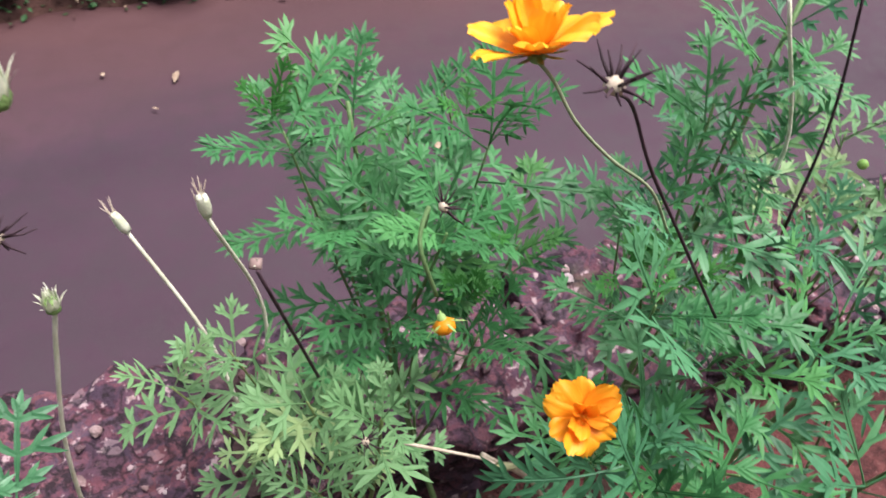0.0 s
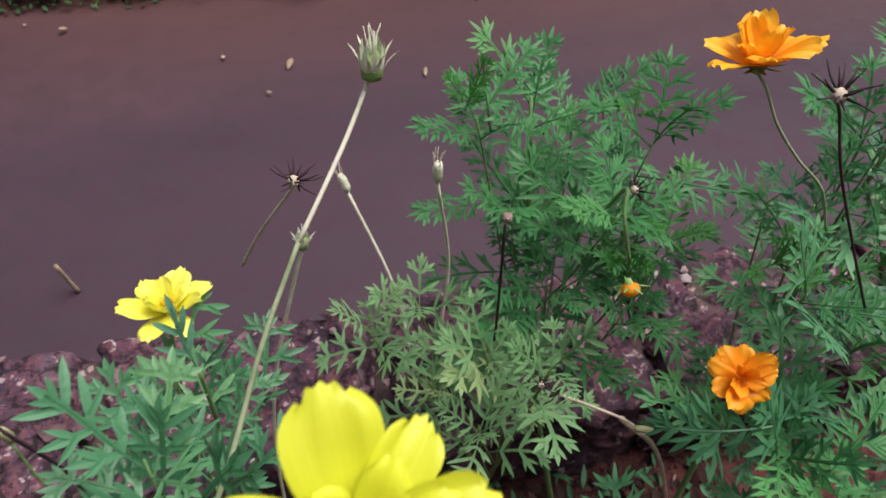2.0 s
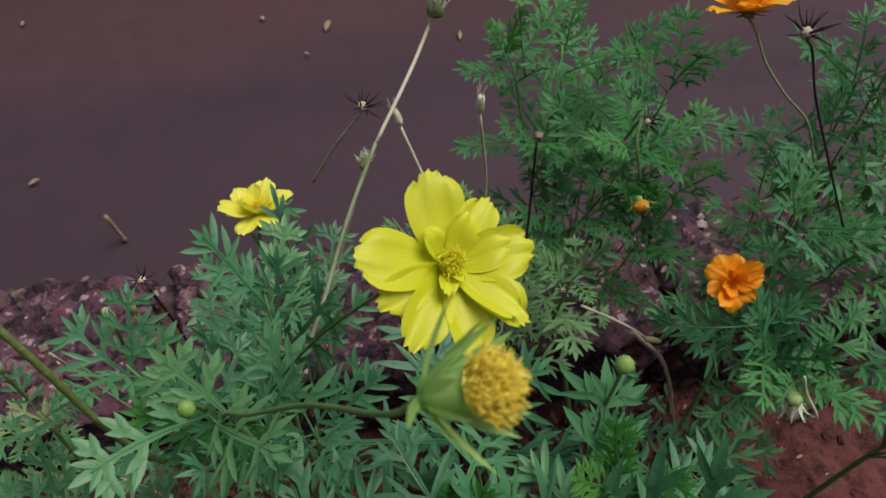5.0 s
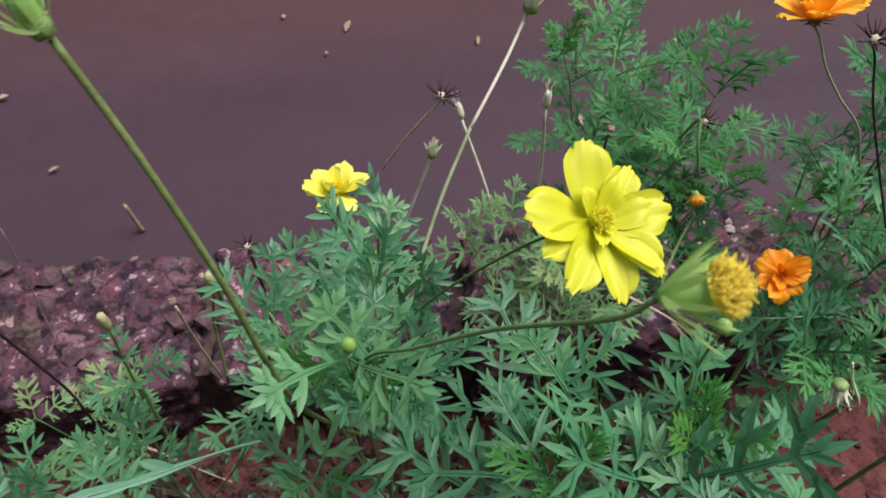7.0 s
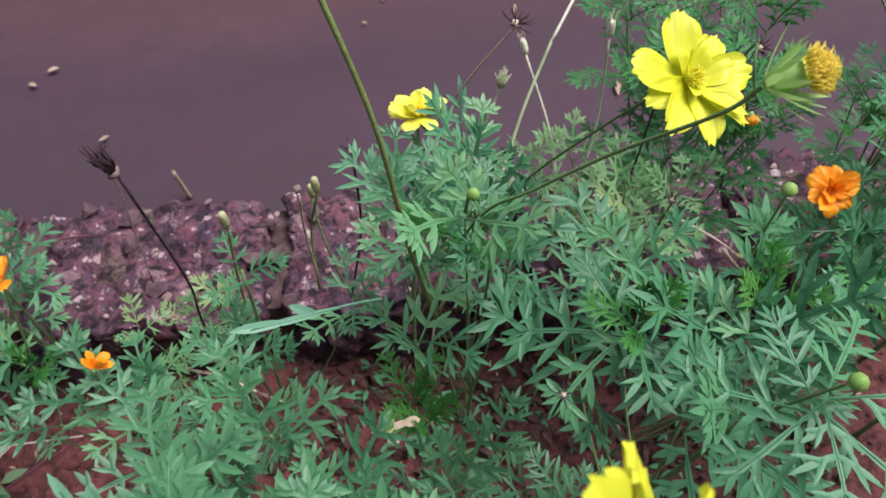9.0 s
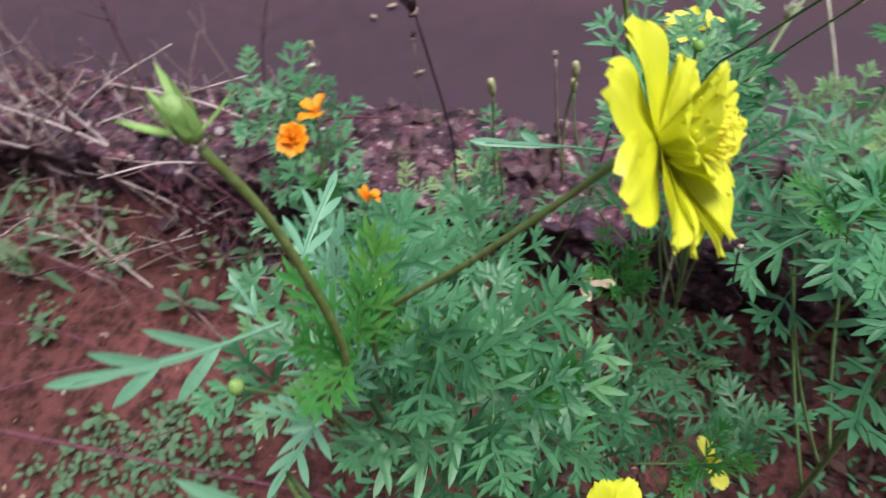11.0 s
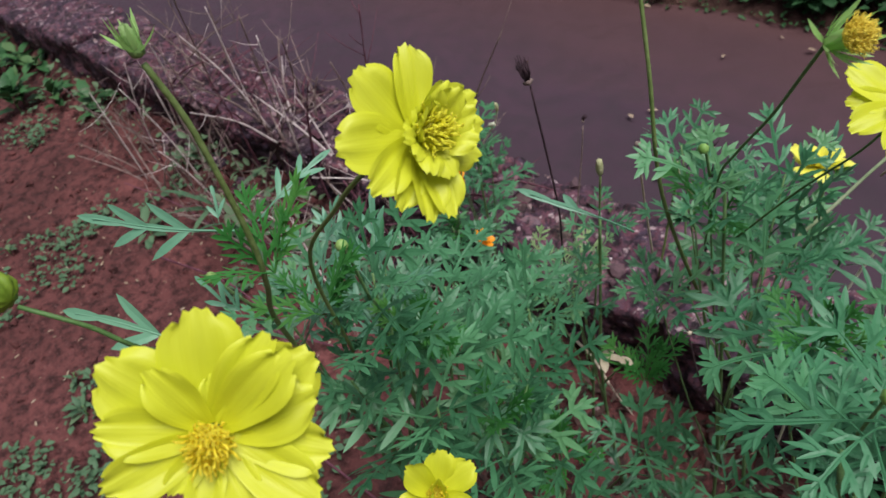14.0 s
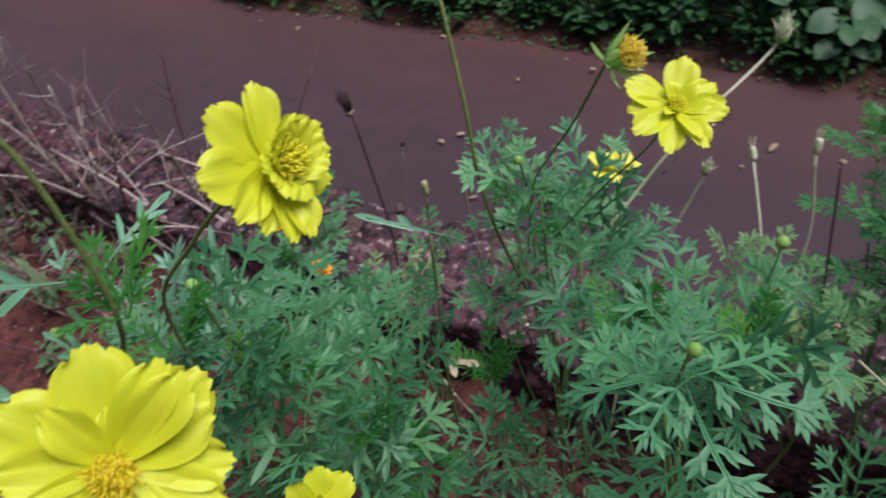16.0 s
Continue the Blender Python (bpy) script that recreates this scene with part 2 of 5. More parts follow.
def laterite_material():
    """Pitted laterite: sharp patches of purple grey, pink and rust, pale flakes, dark holes, a little moss."""
    m, nt, b = shader("laterite", 0.82, 0.3)
    p = world_pos(nt)
    n1, n2, n3 = noise_of(nt, p, 8, 6), noise_of(nt, p, 48, 6, 0.65), noise_of(nt, p, 190, 4)
    warp = nt.nodes.new("ShaderNodeTexNoise")
    warp.inputs["Scale"].default_value, warp.inputs["Detail"].default_value = 34.0, 4.0
    nt.links.new(p, warp.inputs["Vector"])
    shift = nt.nodes.new("ShaderNodeVectorMath")
    shift.operation = "MULTIPLY_ADD"
    shift.inputs[1].default_value = (0.06, 0.06, 0.06)
    nt.links.new(warp.outputs["Color"], shift.inputs[0])
    nt.links.new(p, shift.inputs[2])
    v = node(nt, "ShaderNodeTexVoronoi", Scale=33.0)
    nt.links.new(shift.outputs[0], v.inputs["Vector"])
    sep = nt.nodes.new("ShaderNodeSeparateXYZ")
    nt.links.new(v.outputs["Color"], sep.inputs[0])
    c = ramp(nt, sep.outputs[0], [(0.0, (0.018, 0.011, 0.018)), (0.25, (0.042, 0.024, 0.036)), (0.45, (0.085, 0.036, 0.050)), (0.60, (0.034, 0.025, 0.040)),
                                  (0.78, (0.130, 0.050, 0.064)), (0.90, (0.072, 0.055, 0.076)), (0.96, (0.22, 0.13, 0.145)), (1.0, (0.46, 0.37, 0.37))])
    broad = noise_of(nt, shift.outputs[0], 13, 4, 0.55)
    big = ramp(nt, broad, [(0.32, (0.022, 0.014, 0.024)), (0.42, (0.058, 0.032, 0.056)), (0.48, (0.150, 0.046, 0.062)), (0.53, (0.066, 0.040, 0.066)), (0.58, (0.20, 0.070, 0.078)), (0.63, (0.080, 0.050, 0.074)), (0.70, (0.26, 0.14, 0.15))])
    c = mix(nt, 0.62, c, big)
    info = nt.nodes.new("ShaderNodeObjectInfo").outputs["Random"]
    c = mix(nt, ramp(nt, info, [(0, (0, 0, 0)), (1, (0.25, 0.25, 0.25))]), c, (0.070, 0.040, 0.066))
    c = mix(nt, ramp(nt, n1, [(0.62, (0, 0, 0)), (0.72, (0.45, 0.45, 0.45))]), c, (0.10, 0.105, 0.055))
    c = mix(nt, ramp(nt, n2, [(0.40, (0.95, 0.95, 0.95)), (0.48, (0, 0, 0))]), c, (0.016, 0.009, 0.013))
    c = mix(nt, ramp(nt, n2, [(0.60, (0, 0, 0)), (0.64, (0.85, 0.85, 0.85))]), c, (0.40, 0.30, 0.31))
    # cracks that run through the weathered face
    crack = node(nt, "ShaderNodeTexVoronoi", Scale=17.0)
    crack.feature = "DISTANCE_TO_EDGE"
    nt.links.new(shift.outputs[0], crack.inputs["Vector"])
    c = mix(nt, ramp(nt, crack.outputs["Distance"], [(0.0, (0.85, 0.85, 0.85)), (0.07, (0, 0, 0))]), c, (0.010, 0.006, 0.009))
    nt.links.new(c, b.inputs["Base Color"])
    h = mix(nt, 0.3, n2, n3)
    h = mix(nt, 0.5, h, sep.outputs[1])
    bump(nt, b, h, 1.0, 0.014)
    return m


M_SOIL, M_ROAD, M_LATERITE = soil_material(), road_material(), laterite_material()
M_BLOCKER_GREY = plain("sky_blocker_grey", (0.22, 0.21, 0.20), (0.30, 0.29, 0.28), 3, 0.9)
M_CHIP = plain("pink_chip", (0.050, 0.030, 0.038), (0.15, 0.085, 0.095), 60, 0.85, 0.3, 0.6, 0.003)
M_PALE_CHIP = plain("pale_chip", (0.30, 0.24, 0.25), (0.50, 0.43, 0.43), 60, 0.85, 0.3, 0.6, 0.003)
M_LITTER = plain("leaf_litter", (0.11, 0.065, 0.068), (0.28, 0.19, 0.185), 45, 0.8, 0.25, 0.5, 0.002)
# dead leaves coloured near black, standing for shade on the bed
M_SHADE_LITTER = plain("shade_dark_leaf", (0.030, 0.017, 0.015), (0.085, 0.048, 0.040), 45, 0.85, 0.2, 0.5, 0.002)
M_MORTAR = plain("old_mortar", (0.05, 0.03, 0.032), (0.13, 0.085, 0.085), 30, 0.9, 0.2, 0.8, 0.006)
M_STONE = plain("loose_stone", (0.16, 0.085, 0.085), (0.45, 0.34, 0.33), 35, 0.85, 0.3, 0.6, 0.003, per_object=0.7)
M_BANK = plain("verge_soil", (0.045, 0.022, 0.018), (0.11, 0.055, 0.045), 6, 0.9, 0.2, 0.8, 0.02)
M_FAR = plain("far_grass", (0.03, 0.07, 0.025), (0.07, 0.12, 0.045), 1.5, 0.9, 0.2, 0.6, 0.05)


# ---------------------------------------------------------------- mesh helpers
def mesh_of(name, verts, faces, material, uvs=None, smooth=True):
    me = bpy.data.meshes.new(name)
    me.from_pydata([tuple(v) for v in verts], [], faces)
    if uvs is not None:
        lay = me.uv_layers.new(name="UVMap")
        idx = np.empty(len(me.loops), dtype=np.int32)
        me.loops.foreach_get("vertex_index", idx)
        lay.data.foreach_set("uv", np.asarray(uvs, dtype=np.float32)[idx].ravel())
    me.polygons.foreach_set("use_smooth", [smooth] * len(me.polygons))
    me.materials.append(material)
    me.update()
    return me


def part(name, me, parent, m=None, label=""):
    """A mesh as a part of a thing; m is its pose within the thing."""
    ob = new(name, me)
    ob.parent = parent
    if m is not None:
        ob.matrix_basis = m
    return tagged(ob, label)


def spline(points, n=5):
    """A smooth line through the points."""
    p = [Vector(q) for q in points]
    if len(p) == 2:
        return [p[0].lerp(p[1], i / n) for i in range(n + 1)]
    p = [p[0] * 2 - p[1]] + p + [p[-1] * 2 - p[-2]]
    out = []
    for a, b, c, d in zip(p, p[1:], p[2:], p[3:]):
        for i in range(n):
            t = i / n
            out.append(0.5 * (2 * b + (c - a) * t + (2 * a - 5 * b + 4 * c - d) * t * t + (3 * b - a - 3 * c + d) * t ** 3))
    return out + [p[-2]]


def tube(points, r0, r1, sides=6, wobble=0.0, closed=True):
    """Rings round a line, tapered from r0 to r1."""
    verts, faces = [], []
    side = Vector((1, 0.13, 0.07))
    for i, p in enumerate(points):
        a, b = points[max(i - 1, 0)], points[min(i + 1, len(points) - 1)]
        d = (b - a).normalized()
        u = (side - d * side.dot(d)).normalized()
        side = u
        v = d.cross(u)
        r = r0 + (r1 - r0) * i / (len(points) - 1)
        r *= 1 + wobble * random.uniform(-1, 1)
        for k in range(sides):
            ang = 2 * math.pi * k / sides
            verts.append(p + u * (r * math.cos(ang)) + v * (r * math.sin(ang)))
    for i in range(len(points) - 1):
        for k in range(sides):
            k2 = (k + 1) % sides
            faces.append((i * sides + k, i * sides + k2, (i + 1) * sides + k2, (i + 1) * sides + k))
    if closed:
        faces.append(tuple(range(sides))[::-1])
        faces.append(tuple((len(points) - 1) * sides + k for k in range(sides)))
    return verts, faces


def join(pieces):
    """Several (verts, faces) in one."""
    verts, faces = [], []
    for v, f in pieces:
        n = len(verts)
        verts += [Vector(q) for q in v]
        faces += [tuple(i + n for i in q) for q in f]
    return verts, faces


def aim(at, along, up=(0, 0, 1), scale=1.0):
    """A pose whose y axis points along, with z as near up as it can be."""
    y = Vector(along).normalized()
    z = Vector(up) - y * y.dot(Vector(up))
    if z.length < 1e-3:
        z = Vector((1, 0, 0)) - y * y.x
    z.normalize()
    x = y.cross(z)
    m = Matrix((x, y, z)).transposed().to_4x4()
    return Matrix.Translation(at) @ m @ Matrix.Scale(scale, 4)


def facing(at, normal, spin=0.0, scale=1.0):
    """A pose whose z axis points along the normal, turned about it."""
    q = Vector(normal).to_track_quat("Z", "Y").to_matrix().to_4x4()
    return Matrix.Translation(at) @ q @ pose(0, 0, 0, 0, 0, spin) @ Matrix.Scale(scale, 4)


# ---------------------------------------------------------------- leaves
def lobe(base, tip, width, normal, curl=0.0, foot=1.0):
    """One lance-shaped lobe: a folded strip with a pointed tip."""
    base, tip, normal = Vector(base), Vector(tip), Vector(normal)
    d = tip - base
    s = d.cross(normal).normalized()
    verts, faces = [], []
    prof = (foot, 0.86, 1.0, 0.66, 0.0)
    pos = (0.0, 0.22, 0.47, 0.74, 1.0)
    for t, w in zip(pos, prof):
        c = base + d * t + normal * (curl * d.length * t * (t - 0.3))
        if w == 0:
            verts.append(c)
        else:
            h = width * 0.5 * w
            verts += [c - s * h + normal * (0.16 * h), c, c + s * h + normal * (0.16 * h)]
    for i in range(3):
        a = 3 * i
        faces += [(a, a + 1, a + 4, a + 3), (a + 1, a + 2, a + 5, a + 4)]
    faces += [(9, 10, 12), (10, 11, 12)]
    return verts, faces


def wing(line, width, normal, foot=0.3):
    """A narrow blade along a bent rib, pointed at its end."""
    verts, faces, n = [], [], len(line)
    for i, p in enumerate(line):
        d = (line[min(i + 1, n - 1)] - line[max(i - 1, 0)]).normalized()
        s = d.cross(normal).normalized()
        t = i / (n - 1)
        h = 0.5 * width * min(1.0, foot + 1.6 * t) * min(1.0, 3.2 * (1 - t) + 0.02)
        verts += [p - s * h + normal * (0.12 * h), p, p + s * h + normal * (0.12 * h)]
    for i in range(n - 1):
        a = 3 * i
        faces += [(a, a + 1, a + 4, a + 3), (a + 1, a + 2, a + 5, a + 4)]
    return verts, faces


def leaf_mesh(name, material, pairs, lobes, droop, width, forward, petiole=0.30, seed=0, reach=0.44, last=0.76, skip=0.12):
    """A deeply cut cosmos leaf one unit long, along y: a winged rib with pairs of flat pinnae, each webbed at its foot and cut into a few pointed teeth."""
    rnd = random.Random(seed)
    up = Vector((0, 0, 1))

    def rib(t):
        side = 0.05 * math.sin(3.0 * t + seed)
        return Vector((side * t, t * (1 - 0.10 * droop * t), 0.16 * t - droop * t * t * 0.45))

    pieces = [tube([rib(i / 8 * 0.9) for i in range(9)], 0.010, 0.004, 4)]

    def pinna(o, d, r, nrm, w, count, skip=skip):
        axis = lambda f: o + d * (r * f) + nrm * (-0.20 * r * f * (f - 0.25))
        pieces.append(wing([axis(f) for f in (0.0, 0.2, 0.42, 0.64, 0.84, 1.0)], w * 1.25, nrm, 0.55))
        side = d.cross(nrm).normalized()
        for j in range(count):
            f = (0.40 if count == 1 else 0.27) + 0.48 * j / max(count, 1)
            for s2 in (-1, 1):
                if rnd.random() < skip:
                    continue
                g = f + rnd.uniform(-0.08, 0.08)
                a2 = radians(rnd.uniform(30, 44)) * s2
                e = (d * math.cos(a2) + side * math.sin(a2)).normalized()
                ln = r * rnd.uniform(0.42, 0.60) * (1.15 - 0.55 * g)
                pieces.append(lobe(axis(g - 0.08), axis(g) + e * ln, w, nrm, -0.10, 1.05))

    pieces.append(wing([rib(petiole * 0.6 + (0.86 - petiole * 0.6) * i / 7) for i in range(8)], width * 0.95, up, 0.25))
    end = rib(0.70)
    ahead = (rib(1.0) - rib(0.7)).normalized()
    pinna(end, ahead, 0.32, up, width, max(1, lobes) if lobes else 0, 0.0)
    for k in range(pairs):
        t = petiole + (last - petiole) * (k + rnd.uniform(-0.1, 0.1)) / max(1, pairs - 1 if pairs > 1 else 1)
        r = reach * (1.0 - 0.45 * max(0, (t - 0.3) / 0.6)) * (0.8 if k == 0 and pairs > 2 else 1.0)
        for sgn in (-1, 1):
            if rnd.random() < 0.04:
                continue
            ang = radians(forward + rnd.uniform(-8, 8))
            d = Vector((sgn * math.sin(ang), math.cos(ang), rnd.uniform(-0.05, 0.20) - 0.3 * droop * t)).normalized()
            pinna(rib(t), d, r * rnd.uniform(0.85, 1.15), Vector((-sgn * 0.22, 0, 1)).normalized(), width, lobes if t < 0.62 else min(lobes, 1))
    v, f = join(pieces)
    return mesh_of(name, v, f, material, smooth=False)


def leaf_set(tag, material, w=1.0, open_=0):
    return [
        leaf_mesh(tag + "_a", material, 3, 1, 0.30, 0.052 * w, 56 - open_, petiole=0.22, seed=1, reach=0.42, skip=0.35),
        leaf_mesh(tag + "_b", material, 3, 1, 0.55, 0.050 * w, 60 - open_, petiole=0.20, seed=2, reach=0.42, skip=0.45),
        leaf_mesh(tag + "_c", material, 2, 1, 0.10, 0.054 * w, 50 - open_, petiole=0.30, seed=3, reach=0.44, last=0.62, skip=0.2),
        leaf_mesh(tag + "_d", material, 3, 1, 0.70, 0.046 * w, 58 - open_, petiole=0.26, seed=4, reach=0.46, skip=0.3),
        leaf_mesh(tag + "_e", material, 4, 1, 0.40, 0.044 * w, 54 - open_, petiole=0.18, seed=5, reach=0.38, skip=0.5),
        leaf_mesh(tag + "_f", material, 3, 1, -0.05, 0.052 * w, 50 - open_, petiole=0.26, seed=6, reach=0.42, skip=0.4),
    ]


LEAF_DEAD = leaf_mesh("withered_leaf", M_CREAM, 1, 0, 0.3, 0.16, 60, seed=9, reach=0.4)
LEAVES = leaf_set("leaf", M_LEAF, 0.92, 4)
LEAVES_LACE = [leaf_mesh("lacy_leaf_" + "abcde"[i], M_LEAF_FRESH, 5 - i % 2, 1 + (i == 2), (0.25, 0.45, 0.1, 0.6, 0.35)[i], 0.036, (50, 46, 54, 50, 44)[i], petiole=0.20, seed=31 + i,
                         reach=(0.34, 0.38, 0.36, 0.40, 0.32)[i], last=0.78) for i in range(5)]
LEAF_LONG = leaf_mesh("long_leaf", M_LEAF_SKY_SHEEN, 1, 0, 0.10, 0.048, 30, petiole=0.46, seed=15, reach=0.24)
LEAVES_PALE = leaf_set("pale_leaf", M_LEAF_PALE, 1.0)
LEAVES_SAGE = leaf_set("sage_leaf", M_LEAF_SAGE, 1.08)
LEAF_SIMPLE = [
    leaf_mesh("lobed_leaf_a", M_LEAF_SKY_SHEEN, 2, 0, 0.05, 0.048, 33, petiole=0.30, seed=11, reach=0.32, last=0.54),
    leaf_mesh("lobed_leaf_b", M_LEAF_SKY_SHEEN, 2, 1, 0.20, 0.042, 32, petiole=0.26, seed=12, reach=0.38, last=0.60),
    leaf_mesh("lobed_leaf_c", M_LEAF_SKY_SHEEN, 1, 0, 0.15, 0.080, 30, petiole=0.20, seed=13, reach=0.48),
]
FEATHERS = [leaf_mesh("feather_leaf_" + "ab"[i], M_FEATHER, 4, 1, 0.15, 0.036, 34, petiole=0.18, seed=21 + i, reach=0.36) for i in range(2)]


# ---------------------------------------------------------------- flowers
def petal_mesh(name, material, cup, curl, twist, teeth, wide=0.62, seed=0, fold=0.0):
    """A petal one unit long along y: narrow foot, broad body with ridges, toothed end."""
    rnd = random.Random(seed)
    nu, nv = 9, 11
    cut = [rnd.uniform(0.02, 0.08) for _ in range(nu)]
    verts, uvs, faces = [], [], []
    for j in range(nv):
        v = j / (nv - 1)
        half = 0.5 * wide * (0.20 + 0.80 * math.sin(math.pi * min(1.0, 0.06 + 0.70 * v)) ** 0.9)
        if v > 0.72:
            half *= math.sqrt(max(0.0, 1 - ((v - 0.72) / 0.40) ** 2))
        for i in range(nu):
            u = -1 + 2 * i / (nu - 1)
            end = 1 - 0.10 * u * u
            if teeth:
                end -= cut[i] * (1.0 if i % 2 else 0.15)
            y = v * (1 - (1 - end) * v ** 3)
            x = half * u
            z = cup * (v ** 1.5) * 0.55 - curl * max(0, v - 0.55) ** 2 * 1.8
            z += 0.036 * math.cos(u * 8.0 + seed) * v + fold * u * u * half * 1.6 * (1 - 0.3 * v)
            z += 0.015 * math.sin(7 * v + 3 * u + seed)
            x += twist * v * v * 0.15
            z += twist * u * v * 0.10
            verts.append((x, y, z))
            uvs.append((0.5 + 0.5 * u, v))
    for j in range(nv - 1):
        for i in range(nu - 1):
            a = j * nu + i
            faces.append((a, a + 1, a + nu + 1, a + nu))
    return mesh_of(name, verts, faces, material, uvs)


def petal_set(tag, material, wide=0.62):
    return [
        petal_mesh(tag + "_flat", material, 0.25, 0.25, 0.1, True, wide, 1),
        petal_mesh(tag + "_wavy", material, 0.40, 0.45, -0.5, True, wide * 0.95, 2, 0.15),
        petal_mesh(tag + "_cupped", material, 0.70, 0.10, 0.4, True, wide * 0.92, 3, 0.35),
        petal_mesh(tag + "_folded", material, 0.95, -0.1, -0.3, True, wide * 0.80, 4, 0.9),
        petal_mesh(tag + "_bent", material, 0.15, 0.70, 0.3, True, wide, 5, -0.1),
        petal_mesh(tag + "_narrow", material, 0.30, 0.30, 0.3, True, wide * 0.76, 6, 0.25),
        petal_mesh(tag + "_ruffled", material, 0.55, 0.35, -0.6, True, wide * 0.85, 7, 0.30),
    ]


PETALS = {"yellow": petal_set("yellow_petal", M_YELLOW, 0.68), "lemon": petal_set("lemon_petal", M_LEMON),
          "orange": petal_set("orange_petal", M_ORANGE, 0.70), "amber": petal_set("amber_petal", M_AMBER, 0.68)}


def disc_mesh(name, material, r, count, length, seed, dome=0.5, thick=0.085):
    """The eye of a flower: many small split florets on a low dome."""
    rnd = random.Random(seed)
    pieces = []
    for k in range(count):
        q = math.sqrt((k + 0.5) / count)
        a = k * 2.39996
        o = Vector((r * q * math.cos(a), r * q * math.sin(a), dome * r * (1 - q * q)))
        d = Vector((o.x * 0.55, o.y * 0.55, r * 0.9)).normalized()
        d = (d + Vector((rnd.uniform(-0.35, 0.35), rnd.uniform(-0.35, 0.35), 0))).normalized()
        ln = length * rnd.uniform(0.55, 1.15)
        bend = Vector((rnd.uniform(-1, 1), rnd.uniform(-1, 1), 0)) * (0.35 * ln)
        pieces.append(tube([o, o + d * (ln * 0.6), o + d * ln + bend * 0.6], r * thick, r * thick * 0.7, 5))
        tip = o + d * ln + bend * 0.6
        for s in range(3):
            b = rnd.uniform(0, 6.28)
            pieces.append(tube([tip, tip + Vector((math.cos(b), math.sin(b), 0.5)) * (ln * 0.22)], r * thick * 0.6, r * 0.012, 3))
    for i in range(6):
        # the cushion that the florets stand on
        z0, z1 = dome * r * (1 - (i / 6) ** 2) - 0.02, dome * r * (1 - ((i + 1) / 6) ** 2) - 0.02
        a0, a1 = [[Vector((q * r / 6 * math.cos(k * 0.5236), q * r / 6 * math.sin(k * 0.5236), z)) for k in range(12)] for q, z in ((i + 0.01, z0), (i + 1, z1))]
        pieces.append((a0 + a1, [(k, (k + 1) % 12, 12 + (k + 1) % 12, 12 + k) for k in range(12)]))
    v, f = join(pieces)
    return mesh_of(name, v, f, material)


DISC = disc_mesh("disc", M_DISC, 0.19, 80, 0.13, 3, 0.7, 0.075)
DISC_YOUNG = disc_mesh("young_disc", M_DISC_YOUNG, 0.18, 60, 0.15, 8, 0.7, 0.095)
DISC_ORANGE = disc_mesh("orange_disc", M_AMBER, 0.13, 34, 0.13, 4)
DISC_OLD = disc_mesh("spent_disc", M_DISC_OLD, 0.42, 150, 0.42, 5, 0.9)
DISC_OLD_BRIGHT = disc_mesh("spent_disc_bright", M_DISC_OLD, 0.50, 260, 0.34, 6, 0.8, 0.05)


def cup_mesh(name, material, rings, sides=12, ribs=0.0, count=0):
    """A turned body from (z, radius) rings, with shallow ribs."""
    verts, faces = [], []
    for z, r in rings:
        for k in range(sides):
            a = 2 * math.pi * k / sides
            q = r * (1 + ribs * math.cos(a * (count or sides / 2)))
            verts.append((q * math.cos(a), q * math.sin(a), z))
    for i in range(len(rings) - 1):
        for k in range(sides):
            k2 = (k + 1) % sides
            faces.append((i * sides + k, i * sides + k2, (i + 1) * sides + k2, (i + 1) * sides + k))
    faces.append(tuple(range(sides))[::-1])
    faces.append(tuple((len(rings) - 1) * sides + k for k in range(sides)))
    return mesh_of(name, verts, faces, material)


CALYX = cup_mesh("calyx", M_SEPAL, [(-0.18, 0.035), (-0.15, 0.09), (-0.09, 0.13), (-0.04, 0.14), (-0.03, 0.10)])
BUD_BALL = cup_mesh("bud_ball", M_BUD, [(-0.95, 0.16), (-0.80, 0.62), (-0.40, 0.96), (0.05, 1.0), (0.50, 0.82), (0.80, 0.50), (0.92, 0.22), (0.94, 0.05)], 56, 0.085, 8)
BUD_ORANGE = cup_mesh("orange_eye", M_AMBER, [(-0.6, 0.3), (-0.2, 0.8), (0.2, 0.75), (0.5, 0.45), (0.6, 0.1)], 14, 0.10)
BUD_BALL_PALE = cup_mesh("pale_bud_ball", M_BUD_PALE, [(-0.95, 0.16), (-0.80, 0.60), (-0.40, 0.92), (0.05, 0.95), (0.50, 0.75), (0.80, 0.45), (0.95, 0.12)], 16, 0.05)


def sepal_mesh(name, material, width, curl, seed=0):
    v, f = lobe((0, 0, 0), (0, 1, 0), width, (0, 0, 1), curl, 0.8)
    return mesh_of(name, v, f, material)


SEPAL = sepal_mesh("sepal", M_SEPAL, 0.26, 0.25)
SEPAL_THIN = sepal_mesh("thin_sepal", M_SEPAL_LIGHT, 0.16, 0.15)
SEPAL_BROAD = sepal_mesh("broad_sepal", M_SEPAL_LIGHT, 0.19, 0.10)
SEPAL_PALE = sepal_mesh("pale_sepal", M_SEPAL_PALE, 0.26, 0.25)
SEPAL_FLARE = sepal_mesh("flared_sepal", M_SEPAL_PALE, 0.14, -0.35)
SEPAL_BUD = sepal_mesh("bud_sepal", M_BUD, 0.30, 0.2)


